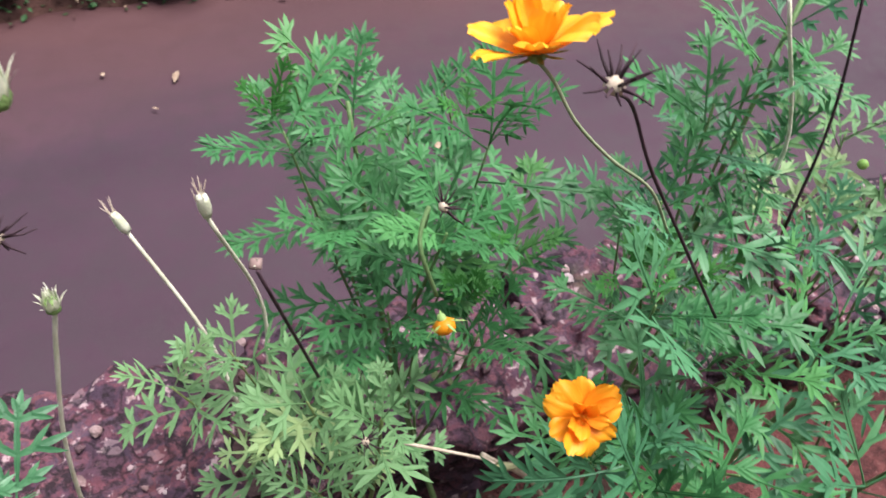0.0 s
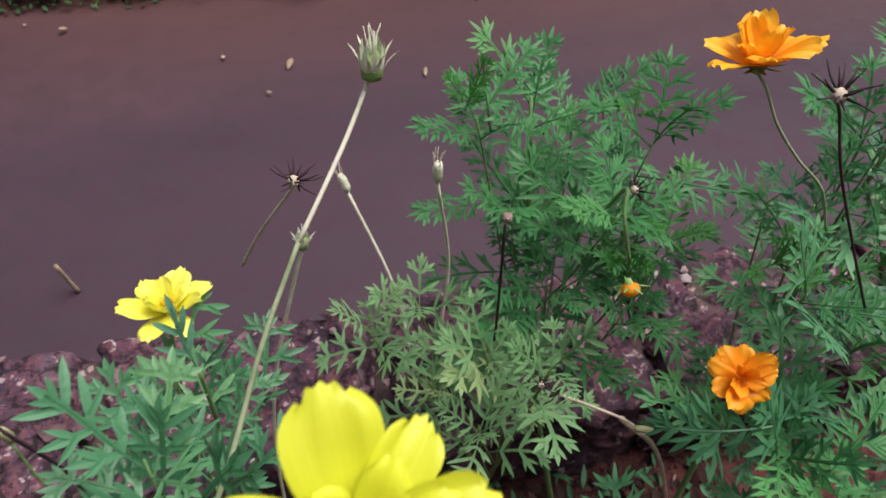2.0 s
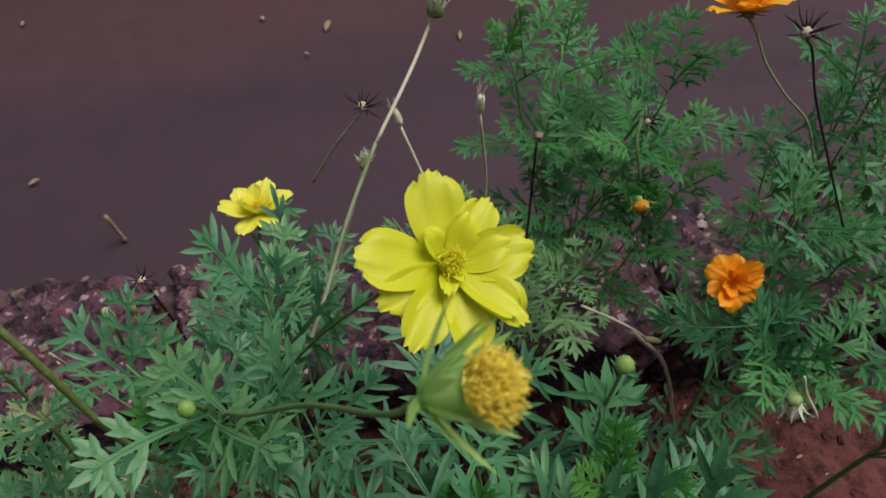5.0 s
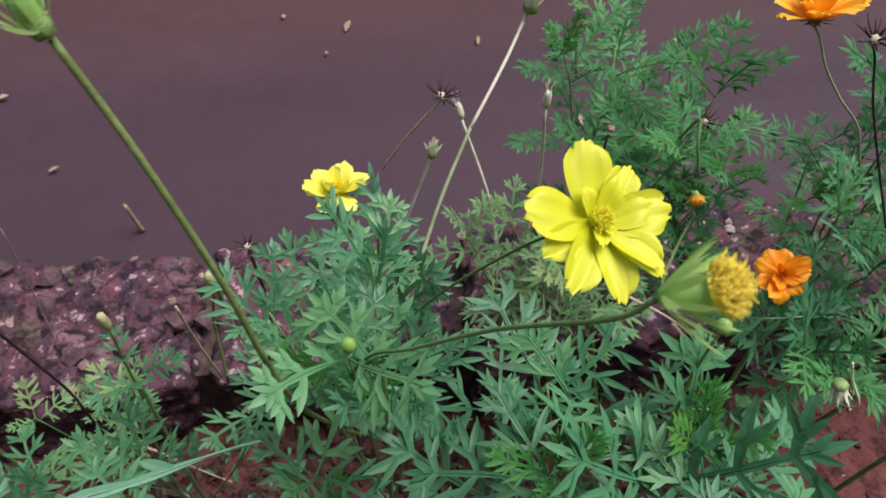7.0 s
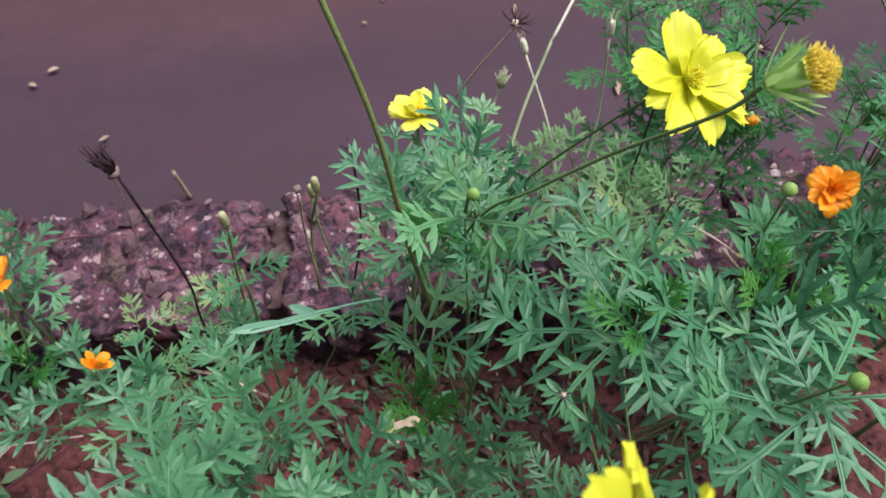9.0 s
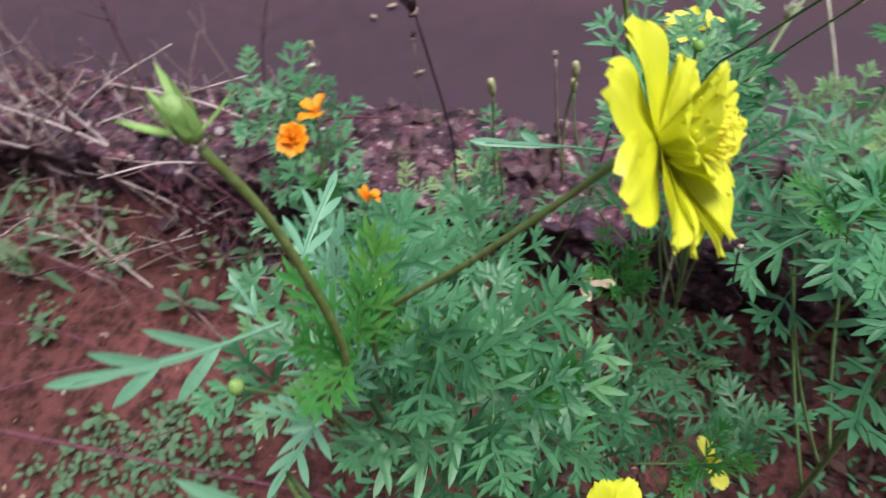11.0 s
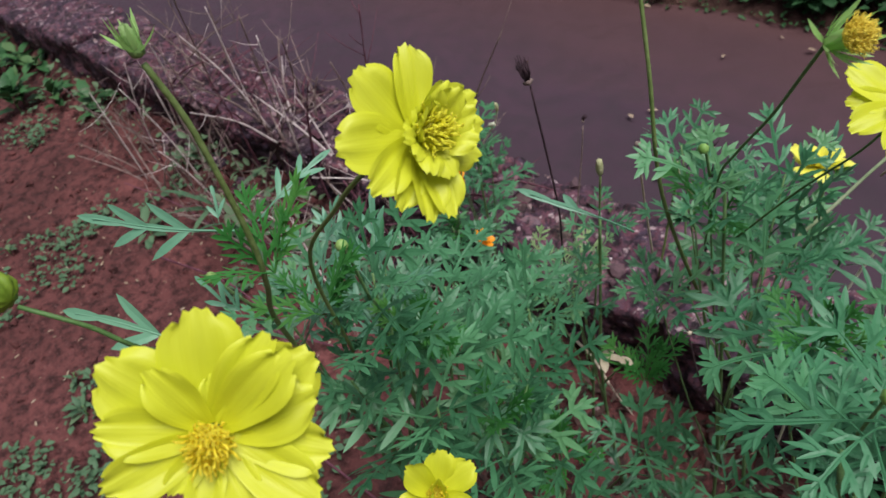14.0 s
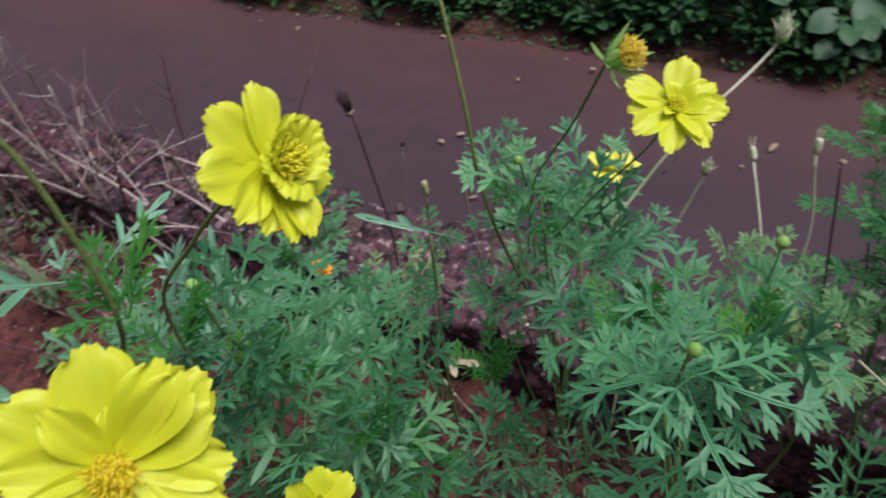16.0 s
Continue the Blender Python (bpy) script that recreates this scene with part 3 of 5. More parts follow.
def flower(plant, base, at, normal, radius, kind, outer, inner, spin=0.0, seed=0, cup=28, missing=(), shape=None, top=None, eye=1.0, eye_at=(0, 0, 0.09), young=False):
    """A cosmos flower: calyx, toothed petals in two whorls, the eye."""
    rnd = random.Random(seed)
    pose_m = facing(Vector(at) - Vector(base), normal, spin, radius)
    if top is not None:
        n = Vector(normal).normalized()
        y = (Vector(top) - n * n.dot(Vector(top))).normalized()
        pose_m = Matrix.Translation(Vector(at) - Vector(base)) @ Matrix((y.cross(n), y, n)).transposed().to_4x4() @ Matrix.Scale(radius, 4)
    head = part("flower", CALYX, plant, pose_m, kind + " cosmos flower with toothed petals")
    mats = PETALS[kind]
    for a, ln, rise, which in shape or ():
        # own petals: turn about the eye, length, rise, form
        lift = 0.03 if rise > 30 else 0.004 * (which + 1)
        m = pose(0, 0, lift, 0, 0, a) @ pose(0, 0.07, 0, rise, rnd.uniform(-6, 6), 0) @ Matrix.Scale(ln, 4)
        part("petal", mats[which], head, m)
    for ring, count, length, rise in () if shape else (("outer", outer, 1.0, cup), ("inner", inner, 0.68, cup + (20 if kind == "orange" else 26))):
        for k in range(count):
            if ring == "outer" and k in missing:
                continue
            a = 360 * (k + (0.5 if ring == "inner" else 0)) / count + rnd.uniform(-9, 9)
            which = rnd.choice((0, 0, 1, 4, 2)) if ring == "outer" else rnd.choice((1, 2, 3, 2))
            ln = length * rnd.uniform(0.90, 1.06)
            m = pose(0, 0, 0.0 if ring == "outer" else 0.025, 0, 0, a) @ pose(0, 0.07, 0, rise + rnd.uniform(-9, 9), rnd.uniform(-8, 8), 0) @ Matrix.Scale(ln, 4)
            part("petal", mats[which], head, m)
    part("disc", DISC_ORANGE if kind in ("orange", "amber") else DISC_YOUNG if young else DISC, head, pose(*eye_at) @ Matrix.Scale(eye, 4))
    for k in range(8):
        part("sepal", SEPAL, head, pose(0, 0, -0.05, 0, 0, 45 * k + 10) @ pose(0, 0.11, 0, -8, 0, 0) @ Matrix.Scale(0.34, 4))
    return head


def spent_head(plant, base, at, axis, size, bright=False, petals=0):
    """A flower past bloom: swollen calyx, pointed sepals, a tuft of dull florets."""
    head = part("spent_flower", cup_spent, plant, facing(Vector(at) - Vector(base), axis, 20, size), "spent yellow flower head with green sepals")
    part("floret_tuft", DISC_OLD_BRIGHT if bright else DISC_OLD, head, pose(0, 0, 0.72))
    for k in range(8):
        part("sepal", SEPAL_BROAD if k % 2 else SEPAL_THIN, head, pose(0, 0, -0.10, 0, 0, 45 * k) @ pose(0, 0.36, 0, (50, 62, 40)[k % 3], 0, 0) @ Matrix.Scale((1.30, 1.10, 1.45)[k % 3], 4))
        part("sepal", SEPAL_THIN, head, pose(0, 0, -0.30, 0, 0, 45 * k + 22) @ pose(0, 0.26, 0, (20, 44, 32, 54)[k % 4], 0, 0) @ Matrix.Scale((1.6, 1.35, 1.5)[k % 3], 4))
    for k in range(petals):
        part("petal", PETALS["lemon"][3], head, pose(0, 0, 0.5, 0, 0, 250 + 70 * k) @ pose(0, 0.3, 0, 10, 0, 0) @ Matrix.Scale(0.8, 4))
    return head


cup_spent = cup_mesh("spent_calyx", M_SEPAL_LIGHT, [(-0.40, 0.10), (-0.34, 0.22), (-0.05, 0.31), (0.35, 0.34), (0.62, 0.34), (0.70, 0.26)], 14, 0.08)


def bud(plant, base, at, axis, size, pale=False):
    b = part("bud", BUD_BALL_PALE if pale else BUD_BALL, plant, facing(Vector(at) - Vector(base), axis, 0, size), "closed round green flower bud")
    for k in range(6):
        part("sepal", SEPAL_BUD, b, pose(0, 0, -0.9, 0, 0, 60 * k) @ pose(0, 0.25, 0, 58, 0, 0) @ Matrix.Scale(0.9, 4))
    return b


def needles(count, spread, length, width, seed, lean=0.0):
    rnd = random.Random(seed)
    pieces = []
    for k in range(count):
        a = 2.4 * k
        s = radians(spread * math.sqrt((k + 0.7) / count)) * rnd.uniform(0.8, 1.15)
        d = Vector((math.sin(s) * math.cos(a), math.sin(s) * math.sin(a), math.cos(s)))
        o = Vector((d.x * 0.12, d.y * 0.12, 0.05))
        ln = length * rnd.uniform(0.75, 1.1)
        bend = Vector((rnd.uniform(-1, 1), rnd.uniform(-1, 1), rnd.uniform(-1, 0.3))) * 0.08 * ln
        pieces.append(tube([o, o + d * (ln * 0.5) + bend, o + d * ln], width, width * 0.35, 4))
    return pieces


POD_CUP = cup_mesh("pod_cup", M_SEPAL_PALE, [(-0.55, 0.10), (-0.48, 0.24), (-0.05, 0.33), (0.55, 0.31), (0.95, 0.24), (1.0, 0.1)], 10, 0.08)
POD_CUP_GREEN = cup_mesh("green_pod_cup", M_SEPAL, [(-0.55, 0.14), (-0.48, 0.40), (-0.25, 0.48), (0.25, 0.42), (0.6, 0.30)], 12, 0.06)
LEAFY_CUP = cup_mesh("leafy_cup", M_SEPAL, [(-0.50, 0.10), (-0.44, 0.24), (-0.20, 0.30), (0.3, 0.26), (0.7, 0.16)], 12, 0.06)
POD_NEEDLES = mesh_of("pod_needles", *join(needles(7, 20, 1.75, 0.048, 1)), M_STRAW)
POD_NEEDLES_PALE = mesh_of("pale_needles", *join(needles(8, 15, 1.5, 0.055, 2)), M_SEPAL_PALE)
SPIDER = mesh_of("spread_seeds", *join(needles(13, 84, 0.84, 0.050, 3) + needles(4, 165, 0.5, 0.055, 7)[2:]), M_BLACK)
SPIDER_TIGHT = mesh_of("gathered_seeds", *join(needles(24, 20, 1.0, 0.06, 4)), M_BLACK)
BARE_BALL = cup_mesh("bare_head", M_DRY, [(-0.12, 0.05), (-0.06, 0.15), (0.06, 0.20), (0.14, 0.10)], 8, 0.15)
SPIDER_BALL = cup_mesh("seed_ball", M_STRAW, [(-0.16, 0.05), (-0.08, 0.20), (0.08, 0.23), (0.20, 0.08)], 8)
CLOSED_POD = cup_mesh("closed_pod", M_POD, [(-0.7, 0.10), (-0.5, 0.24), (0.0, 0.29), (0.4, 0.25), (0.75, 0.20), (0.80, 0.08)], 10, 0.06)


def seed_pod(plant, base, at, axis, size, kind):
    m = facing(Vector(at) - Vector(base), axis, 30 * size * 1000, size)
    if kind == "straw":
        h = part("seed_head", POD_CUP, plant, m, "dry straw-coloured seed head with bristles")
        part("seed_needles", POD_NEEDLES, h, pose(0, 0, 0.3))
        for k in range(5):
            part("sepal", SEPAL_PALE, h, pose(0, 0, -0.35, 0, 0, 72 * k) @ pose(0, 0.22, 0, 74, 0, 0) @ Matrix.Scale(0.62, 4))
    elif kind == "green":
        h = part("seed_head", POD_CUP_GREEN, plant, m, "pale green ripening seed head with pointed sepals")
        part("seed_needles", POD_NEEDLES_PALE, h, pose(0, 0, 0.2))
        for k in range(8):
            part("sepal", SEPAL_PALE, h, pose(0, 0, -0.35, 0, 0, 45 * k) @ pose(0, 0.36, 0, 76, 0, 0) @ Matrix.Scale(1.5, 4))
            part("sepal", SEPAL_FLARE, h, pose(0, 0, -0.30, 0, 0, 45 * k + 22) @ pose(0, 0.40, 0, (78, 84, 74)[k % 3], 0, 0) @ Matrix.Scale(1.35, 4))
    elif kind == "leafy":
        h = part("seed_head", LEAFY_CUP, plant, m, "green seed head with long spreading sepals")
        for k in range(10):
            part("sepal", SEPAL_THIN, h, pose(0, 0, -0.3, 0, 0, 36 * k) @ pose(0, 0.20, 0, (78, 52, 66, 30, 72)[k % 5], 0, 0) @ Matrix.Scale((1.5, 1.2, 1.35)[k % 3], 4))
    elif kind == "closed":
        h = part("seed_head", CLOSED_POD, plant, m, "closed pale seed head")
    elif kind == "spider":
        h = part("seed_head", SPIDER_BALL, plant, m, "open black seed head with spread seeds")
        part("seed_needles", SPIDER, h)
    elif kind == "tight":
        h = part("seed_head", BARE_BALL, plant, m, "black seed head with gathered seeds")
        part("seed_needles", SPIDER_TIGHT, h)
    else:
        h = part("seed_head", BARE_BALL, plant, m @ Matrix.Scale(1.7, 4), "small bare seed head on a dark stem")
        part("sepal", SEPAL_PALE, h, pose(0, 0, 0, 60, 0, 0) @ Matrix.Scale(0.25, 4))
        part("sepal", SEPAL_PALE, h, pose(0, 0, 0, 120, 0, 40) @ Matrix.Scale(0.25, 4))
    return h


def stalk(plant, base, points, r0, r1, material, name="stem", sides=7):
    pts = spline([Vector(p) - Vector(base) for p in points], 6)
    v, f = tube(pts, r0, r1, sides, 0.04)
    return part(name, mesh_of(name, v, f, material), plant)


# ---------------------------------------------------------------- cosmos plants
def cosmos(label, base, clusters, seed, leaves=LEAVES, size=0.085, stem=0.004, dense=0.44, stem_material=M_STEM):
    """A cosmos plant: a main stem, side shoots that each end in a tuft of divided leaves.
    clusters: (x, y, z, number of leaves, leaf length factor)."""
    rnd = random.Random(seed)
    base = Vector(base)
    plant = new("cosmos_plant")
    plant.matrix_basis = Matrix.Translation(base)
    tagged(plant, label, "flowering plant", "cosmos plants in the bed")
    tips = [Vector(c[:3]) for c in clusters]
    top = max(tips, key=lambda t: t.z)
    mid = base.lerp(top, 0.5) + Vector((rnd.uniform(-0.02, 0.02), rnd.uniform(-0.02, 0.02), 0))
    trunk = spline([base, mid, top], 8)
    v, f = tube([p - base for p in trunk], stem, stem * 0.45, 7, 0.05)
    part("stem", mesh_of("stem", v, f, stem_material), plant)
    for (x, y, z, count, factor), tip in zip(clusters, tips):
        if tip is top or (tip - top).length < 1e-6:
            path = trunk[len(trunk) // 2:]
        else:
            low = max(0.05, z - 0.22 - 0.5 * (Vector((x, y, 0)) - Vector((base.x, base.y, 0))).length)
            start = min(trunk, key=lambda p: abs(p.z - low))
            knee = start.lerp(tip, 0.55) + Vector((0, 0, -0.02))
            path = spline([start, knee, tip], 5)
            v, f = tube([p - base for p in path], stem * 0.42, stem * 0.24, 6, 0.05)
            part("side_shoot", mesh_of("side_shoot", v, f, stem_material), plant)
        turn = rnd.uniform(0, 180)
        count = max(4, round(count * dense))
        for k in range(count):
            s = 1 - 0.34 * max(0, k - 3) / max(1, count - 3)
            i = min(len(path) - 1, int(s * (len(path) - 1)))
            o = path[i].lerp(path[max(i - 1, 0)], rnd.random())
            a = radians(turn + 87 * (k // 2) + 180 * (k % 2) + rnd.uniform(-20, 20))
            rise = radians(rnd.uniform(24, 60) if k < 4 else rnd.uniform(-6, 32))
            d = Vector((math.cos(a) * math.cos(rise), math.sin(a) * math.cos(rise), math.sin(rise)))
            ln = 1.22 * size * factor * rnd.uniform(0.72, 1.18) * (0.86 if k < 4 else 1.0)
            tilt = Vector((rnd.uniform(-0.22, 0.22), rnd.uniform(-0.22, 0.22) - 0.18, 1))
            part("leaf", rnd.choice(leaves), plant, aim(o - base, d, tilt, ln))
    return plant, base


def extra_leaf(plant, base, at, tip, me, up=(0, -0.3, 1)):
    at, tip = Vector(at), Vector(tip)
    return part("leaf", me, plant, aim(at - base, tip - at, up, (tip - at).length))


# ---------------------------------------------------------------- ground, road, wall
def grid_sheet(name, xs, ys, height, material, label, category):
    nx, ny = len(xs), len(ys)
    verts = [(x, y, height(x, y)) for y in ys for x in xs]
    faces = [(j * nx + i, j * nx + i + 1, (j + 1) * nx + i + 1, (j + 1) * nx + i) for j in range(ny - 1) for i in range(nx - 1)]
    return tagged(new(name, mesh_of(name, verts, faces, material)), label, category, "", "structure")


def steps(*spans):
    out = []
    for a, b, n in spans:
        out += list(np.linspace(a, b, n, endpoint=False))
    return out + [spans[-1][1]]


def soil_height(x, y):
    p = Vector((x, y, 0))
    h = 0.020 * noise.noise(p * 2.2) + 0.012 * noise.noise(p * 9) + 0.007 * noise.noise(p * 31) + 0.004 * noise.noise(p * 70)
    # earth washed up against the foot of the wall
    bank = min(1.0, max(0.0, (y - 0.10) / 0.24)) * min(1.0, max(0.0, (-x - 0.75) / 0.4))
    return h - 0.004 + 0.075 * bank * bank


ROAD_Z = -1.48
grid_sheet("ground", steps((-3000, -40, 6), (-40, 40, 10), (40, 3000, 6)), steps((-3000, -40, 6), (-40, 40, 10), (40, 3000, 6)),
           lambda x, y: ROAD_Z - 0.12, M_FAR, "dull green open ground that reaches the horizon", "ground")
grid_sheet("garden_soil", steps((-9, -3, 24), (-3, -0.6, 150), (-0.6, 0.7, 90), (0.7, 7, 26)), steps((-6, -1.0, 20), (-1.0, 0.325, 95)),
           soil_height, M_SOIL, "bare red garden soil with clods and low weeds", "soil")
grid_sheet("road", steps((-14, -6, 16), (-6, 3, 90), (3, 12, 18)), steps((0.50, 3.72, 60), (3.72, 3.9, 5)),
           lambda x, y: ROAD_Z + 0.012 * noise.noise(Vector((x * 0.8, y * 0.8, 3))) + 0.004 * noise.noise(Vector((x * 5, y * 5, 1)))
           - (0.05 if y > 3.85 else 0) - 0.02 * max(0, y - 3.3), M_ROAD, "old damp purple-brown asphalt lane below the garden wall", "road")


def bank_height(x, y):
    p = Vector((x * 1.5, y * 1.5, 7))
    e = 3.72 + 0.10 * noise.noise(Vector((x * 0.9, 0, 2))) + 0.05 * noise.noise(Vector((x * 4, 0, 5)))
    rise = max(0.0, y - e)
    return ROAD_Z - 0.06 + min(0.09, rise * 0.7) + min(0.9, 0.35 * max(0, rise - 0.1)) + 0.03 * noise.noise(p * 3)


grid_sheet("verge_bank", steps((-14, -6, 20), (-6, 3, 110), (3, 12, 20)), steps((3.55, 4.6, 40), (4.6, 9, 20)), bank_height, M_BANK,
           "dark earth bank on the far side of the lane", "bank")


def block_mesh(name, lx, ly, lz, seed, cuts=13):
    """A rough-hewn laterite block with broken edges and a pitted face."""
    bm = bmesh.new()
    bmesh.ops.create_cube(bm, size=1)
    bmesh.ops.subdivide_edges(bm, edges=bm.edges[:], cuts=cuts, use_grid_fill=True)
    for v in bm.verts:
        x, y, z = v.co
        # soften the corners
        q = Vector((abs(x), abs(y), abs(z))) * 2
        near = sorted(q)[1]
        shrink = 1 - 0.05 * max(0, near - 0.7) / 0.3
        p = Vector((x * lx * shrink, y * ly * shrink, z * lz * shrink))
        o = Vector((seed * 3.1, seed, 0))
        p += Vector((noise.noise(p * 14 + o), noise.noise(p * 14 + o + Vector((9, 0, 0))), noise.noise(p * 14 + o + Vector((0, 9, 0))))) * 0.018
        p += Vector((noise.noise(p * 45 + o), noise.noise(p * 45 - o), noise.noise(p * 45 + 2 * o))) * 0.011
        # lumps and pits of the weathered stone
        gap = noise.voronoi(p * 38 + o)[0]
        p += Vector((x, y, z)).normalized() * (0.014 * (0.35 - gap[0]) - (0.012 if noise.noise(p * 30 - o) > 0.38 else 0.0))
        v.co = p
    me = bpy.data.meshes.new(name)
    bm.to_mesh(me)
    bm.free()
    me.polygons.foreach_set("use_smooth", [True] * len(me.polygons))
    me.materials.append(M_LATERITE)
    return me


BLOCKS = [block_mesh("laterite_block_" + "abcd"[i], (0.335, 0.355, 0.30, 0.345)[i], 0.225, 0.19, i + 1) for i in range(4)]
BLOCKS_FINE = [block_mesh("weathered_block_" + "abcd"[i], (0.335, 0.355, 0.30, 0.345)[i], 0.225, 0.19, i + 11, 33) for i in range(4)]


def wall_core():
    bm = bmesh.new()
    bmesh.ops.create_cube(bm, size=1, matrix=Matrix.Translation((-1.0, 0.42, -0.68)) @ Matrix.Diagonal((13, 0.175, 1.66, 1)))
    me = bpy.data.meshes.new("wall_core")
    bm.to_mesh(me)
    bm.free()
    me.materials.append(M_MORTAR)
    return me


# unseen plain wall, added behind the path to keep sky light off the bed
bm = bmesh.new()
bmesh.ops.create_cube(bm, size=1, matrix=Matrix.Translation((-1.0, -2.0, 1.35)) @ Matrix.Diagonal((14, 0.22, 3.3, 1)))
sky_blocker_me = bpy.data.meshes.new("sky_blocker")
bm.to_mesh(sky_blocker_me)
bm.free()
sky_blocker_me.materials.append(M_BLOCKER_GREY)
tagged(new("sky_blocker", sky_blocker_me), "unseen plain grey wall added behind the bed to block sky light", "wall", "", "structure")

wall = tagged(new("garden_wall", wall_core()), "low retaining wall of rough purple-red laterite blocks", "wall", "", "structure")

# ---------------------------------------------------------------- plants of the bed
rich = "bushy green cosmos plant with finely divided leaves"

# tall plant that leans over the wall
p, b = cosmos("tall leafy cosmos with orange flowers leaning over the stone wall", (0.17, 0.25, 0), [
    (0.115, 0.460, 0.570, 10, 1.05), (0.060, 0.440, 0.570, 7, 1.0), (0.175, 0.490, 0.530, 10, 1.1), (0.215, 0.400, 0.560, 10, 1.0),
    (0.150, 0.370, 0.510, 10, 1.1), (0.225, 0.340, 0.500, 9, 1.0), (0.110, 0.330, 0.460, 9, 1.0), (0.180, 0.300, 0.440, 8, 1.0),
    (0.085, 0.390, 0.500, 8, 1.0), (0.150, 0.320, 0.560, 7, 0.9)], 1, LEAVES_LACE, size=0.083, dense=0.86)
stalk(p, b, [(0.125, 0.30, 0.60), (0.115, 0.27, 0.655), (0.100, 0.240, 0.665), (0.106, 0.226, 0.635)], 0.0016, 0.0012, M_STEM)
h = part("spent_flower", cup_spent, p, facing(Vector((0.109, 0.222, 0.616)) - b, (0.15, -0.55, -0.75), 0, 0.0085), "drooping spent orange flower with pale sepals")
part("floret_tuft", BUD_ORANGE, h, pose(0, 0, 0.55) @ Matrix.Scale(0.95, 4))
for k in range(7):
    part("sepal", SEPAL_THIN, h, pose(0, 0, 0.2, 0, 0, 51 * k) @ pose(0, 0.42, 0, (10, -12, 30)[k % 3], 0, 0) @ Matrix.Scale(1.25, 4))
stalk(p, b, [(0.225, 0.52, 0.40), (0.24, 0.538, 0.44), (0.231, 0.546, 0.485)], 0.0013, 0.0011, M_STEM)
seed_pod(p, b, (0.231, 0.546, 0.497), (0, 0.1, 1), 0.011, "closed")
stalk(p, b, [(0.085, 0.47, 0.52), (0.080, 0.49, 0.565), (0.077, 0.50, 0.60)], 0.0012, 0.001, M_STEM)
seed_pod(p, b, (0.077, 0.500, 0.607), (0, 0.1, 1), 0.010, "closed")
seed_pod(p, b, (0.128, 0.28, 0.640), (0.9, 0.1, 0.2), 0.016, "spider")
FEATHER_AT = [((0.19, 0.36, 0.50), p, b), ((0.205, 0.43, 0.56), p, b), ((0.055, 0.46, 0.565), p, b), ((0.17, 0.31, 0.48), p, b)]

# pale plant in front of the wall
p, b = cosmos("yellowing cosmos plant with pale divided leaves", (0.03, 0.25, 0), [
    (-0.060, 0.310, 0.465, 8, 0.85), (-0.015, 0.320, 0.480, 8, 0.85), (0.030, 0.255, 0.495, 9, 0.9), (0.075, 0.225, 0.500, 8, 0.85),
    (0.020, 0.215, 0.440, 8, 0.85), (-0.010, 0.270, 0.420, 7, 0.85), (0.060, 0.260, 0.440, 7, 0.85)], 2, LEAVES_PALE, size=0.063, stem=0.003, stem_material=M_STEM_OLIVE, dense=0.95)
stalk(p, b, [(0.045, 0.275, 0.47), (0.038, 0.262, 0.53), (0.018, 0.229, 0.688)], 0.0013, 0.001, M_BLACK)
seed_pod(p, b, (0.018, 0.228, 0.695), (0, -0.2, 1), 0.010, "bare")
stalk(p, b, [(0.00, 0.30, 0.40), (0.016, 0.334, 0.50), (-0.002, 0.316, 0.632)], 0.0016, 0.0014, M_STEM_PALE)
seed_pod(p, b, (-0.002, 0.316, 0.640), (0.0, 0.05, 1), 0.0115, "straw")
stalk(p, b, [(-0.02, 0.31, 0.40), (-0.030, 0.345, 0.47), (-0.061, 0.387, 0.556)], 0.0017, 0.0014, M_STEM_PALE)
seed_pod(p, b, (-0.062, 0.388, 0.561), (-0.3, 0.3, 1), 0.0115, "straw")
stalk(p, b, [(-0.175, 0.272, 0.04), (-0.160, 0.283, 0.30), (-0.140, 0.295, 0.44), (-0.112, 0.308, 0.545), (-0.1005, 0.313, 0.582)], 0.0018, 0.0015, M_STEM_PALE)
seed_pod(p, b, (-0.100, 0.313, 0.588), (0.1, 0.05, 1), 0.0095, "green")
stalk(p, b, [(-0.145, 0.31, 0.575), (-0.125, 0.303, 0.62), (-0.098, 0.296, 0.668)], 0.0012, 0.001, M_STRAW)
seed_pod(p, b, (-0.098, 0.295, 0.673), (0.5, 0.0, 0.8), 0.019, "spider")
stalk(p, b, [(0.09, 0.22, 0.46), (0.125, 0.21, 0.44), (0.150, 0.205, 0.42), (0.158, 0.20, 0.415)], 0.0014, 0.0012, M_STRAW)
seed_pod(p, b, (0.166, 0.197, 0.412), (0.9, -0.2, -0.2), 0.012, "closed")
seed_pod(p, b, (0.058, 0.205, 0.520), (0.4, -0.3, 0.8), 0.013, "spider")

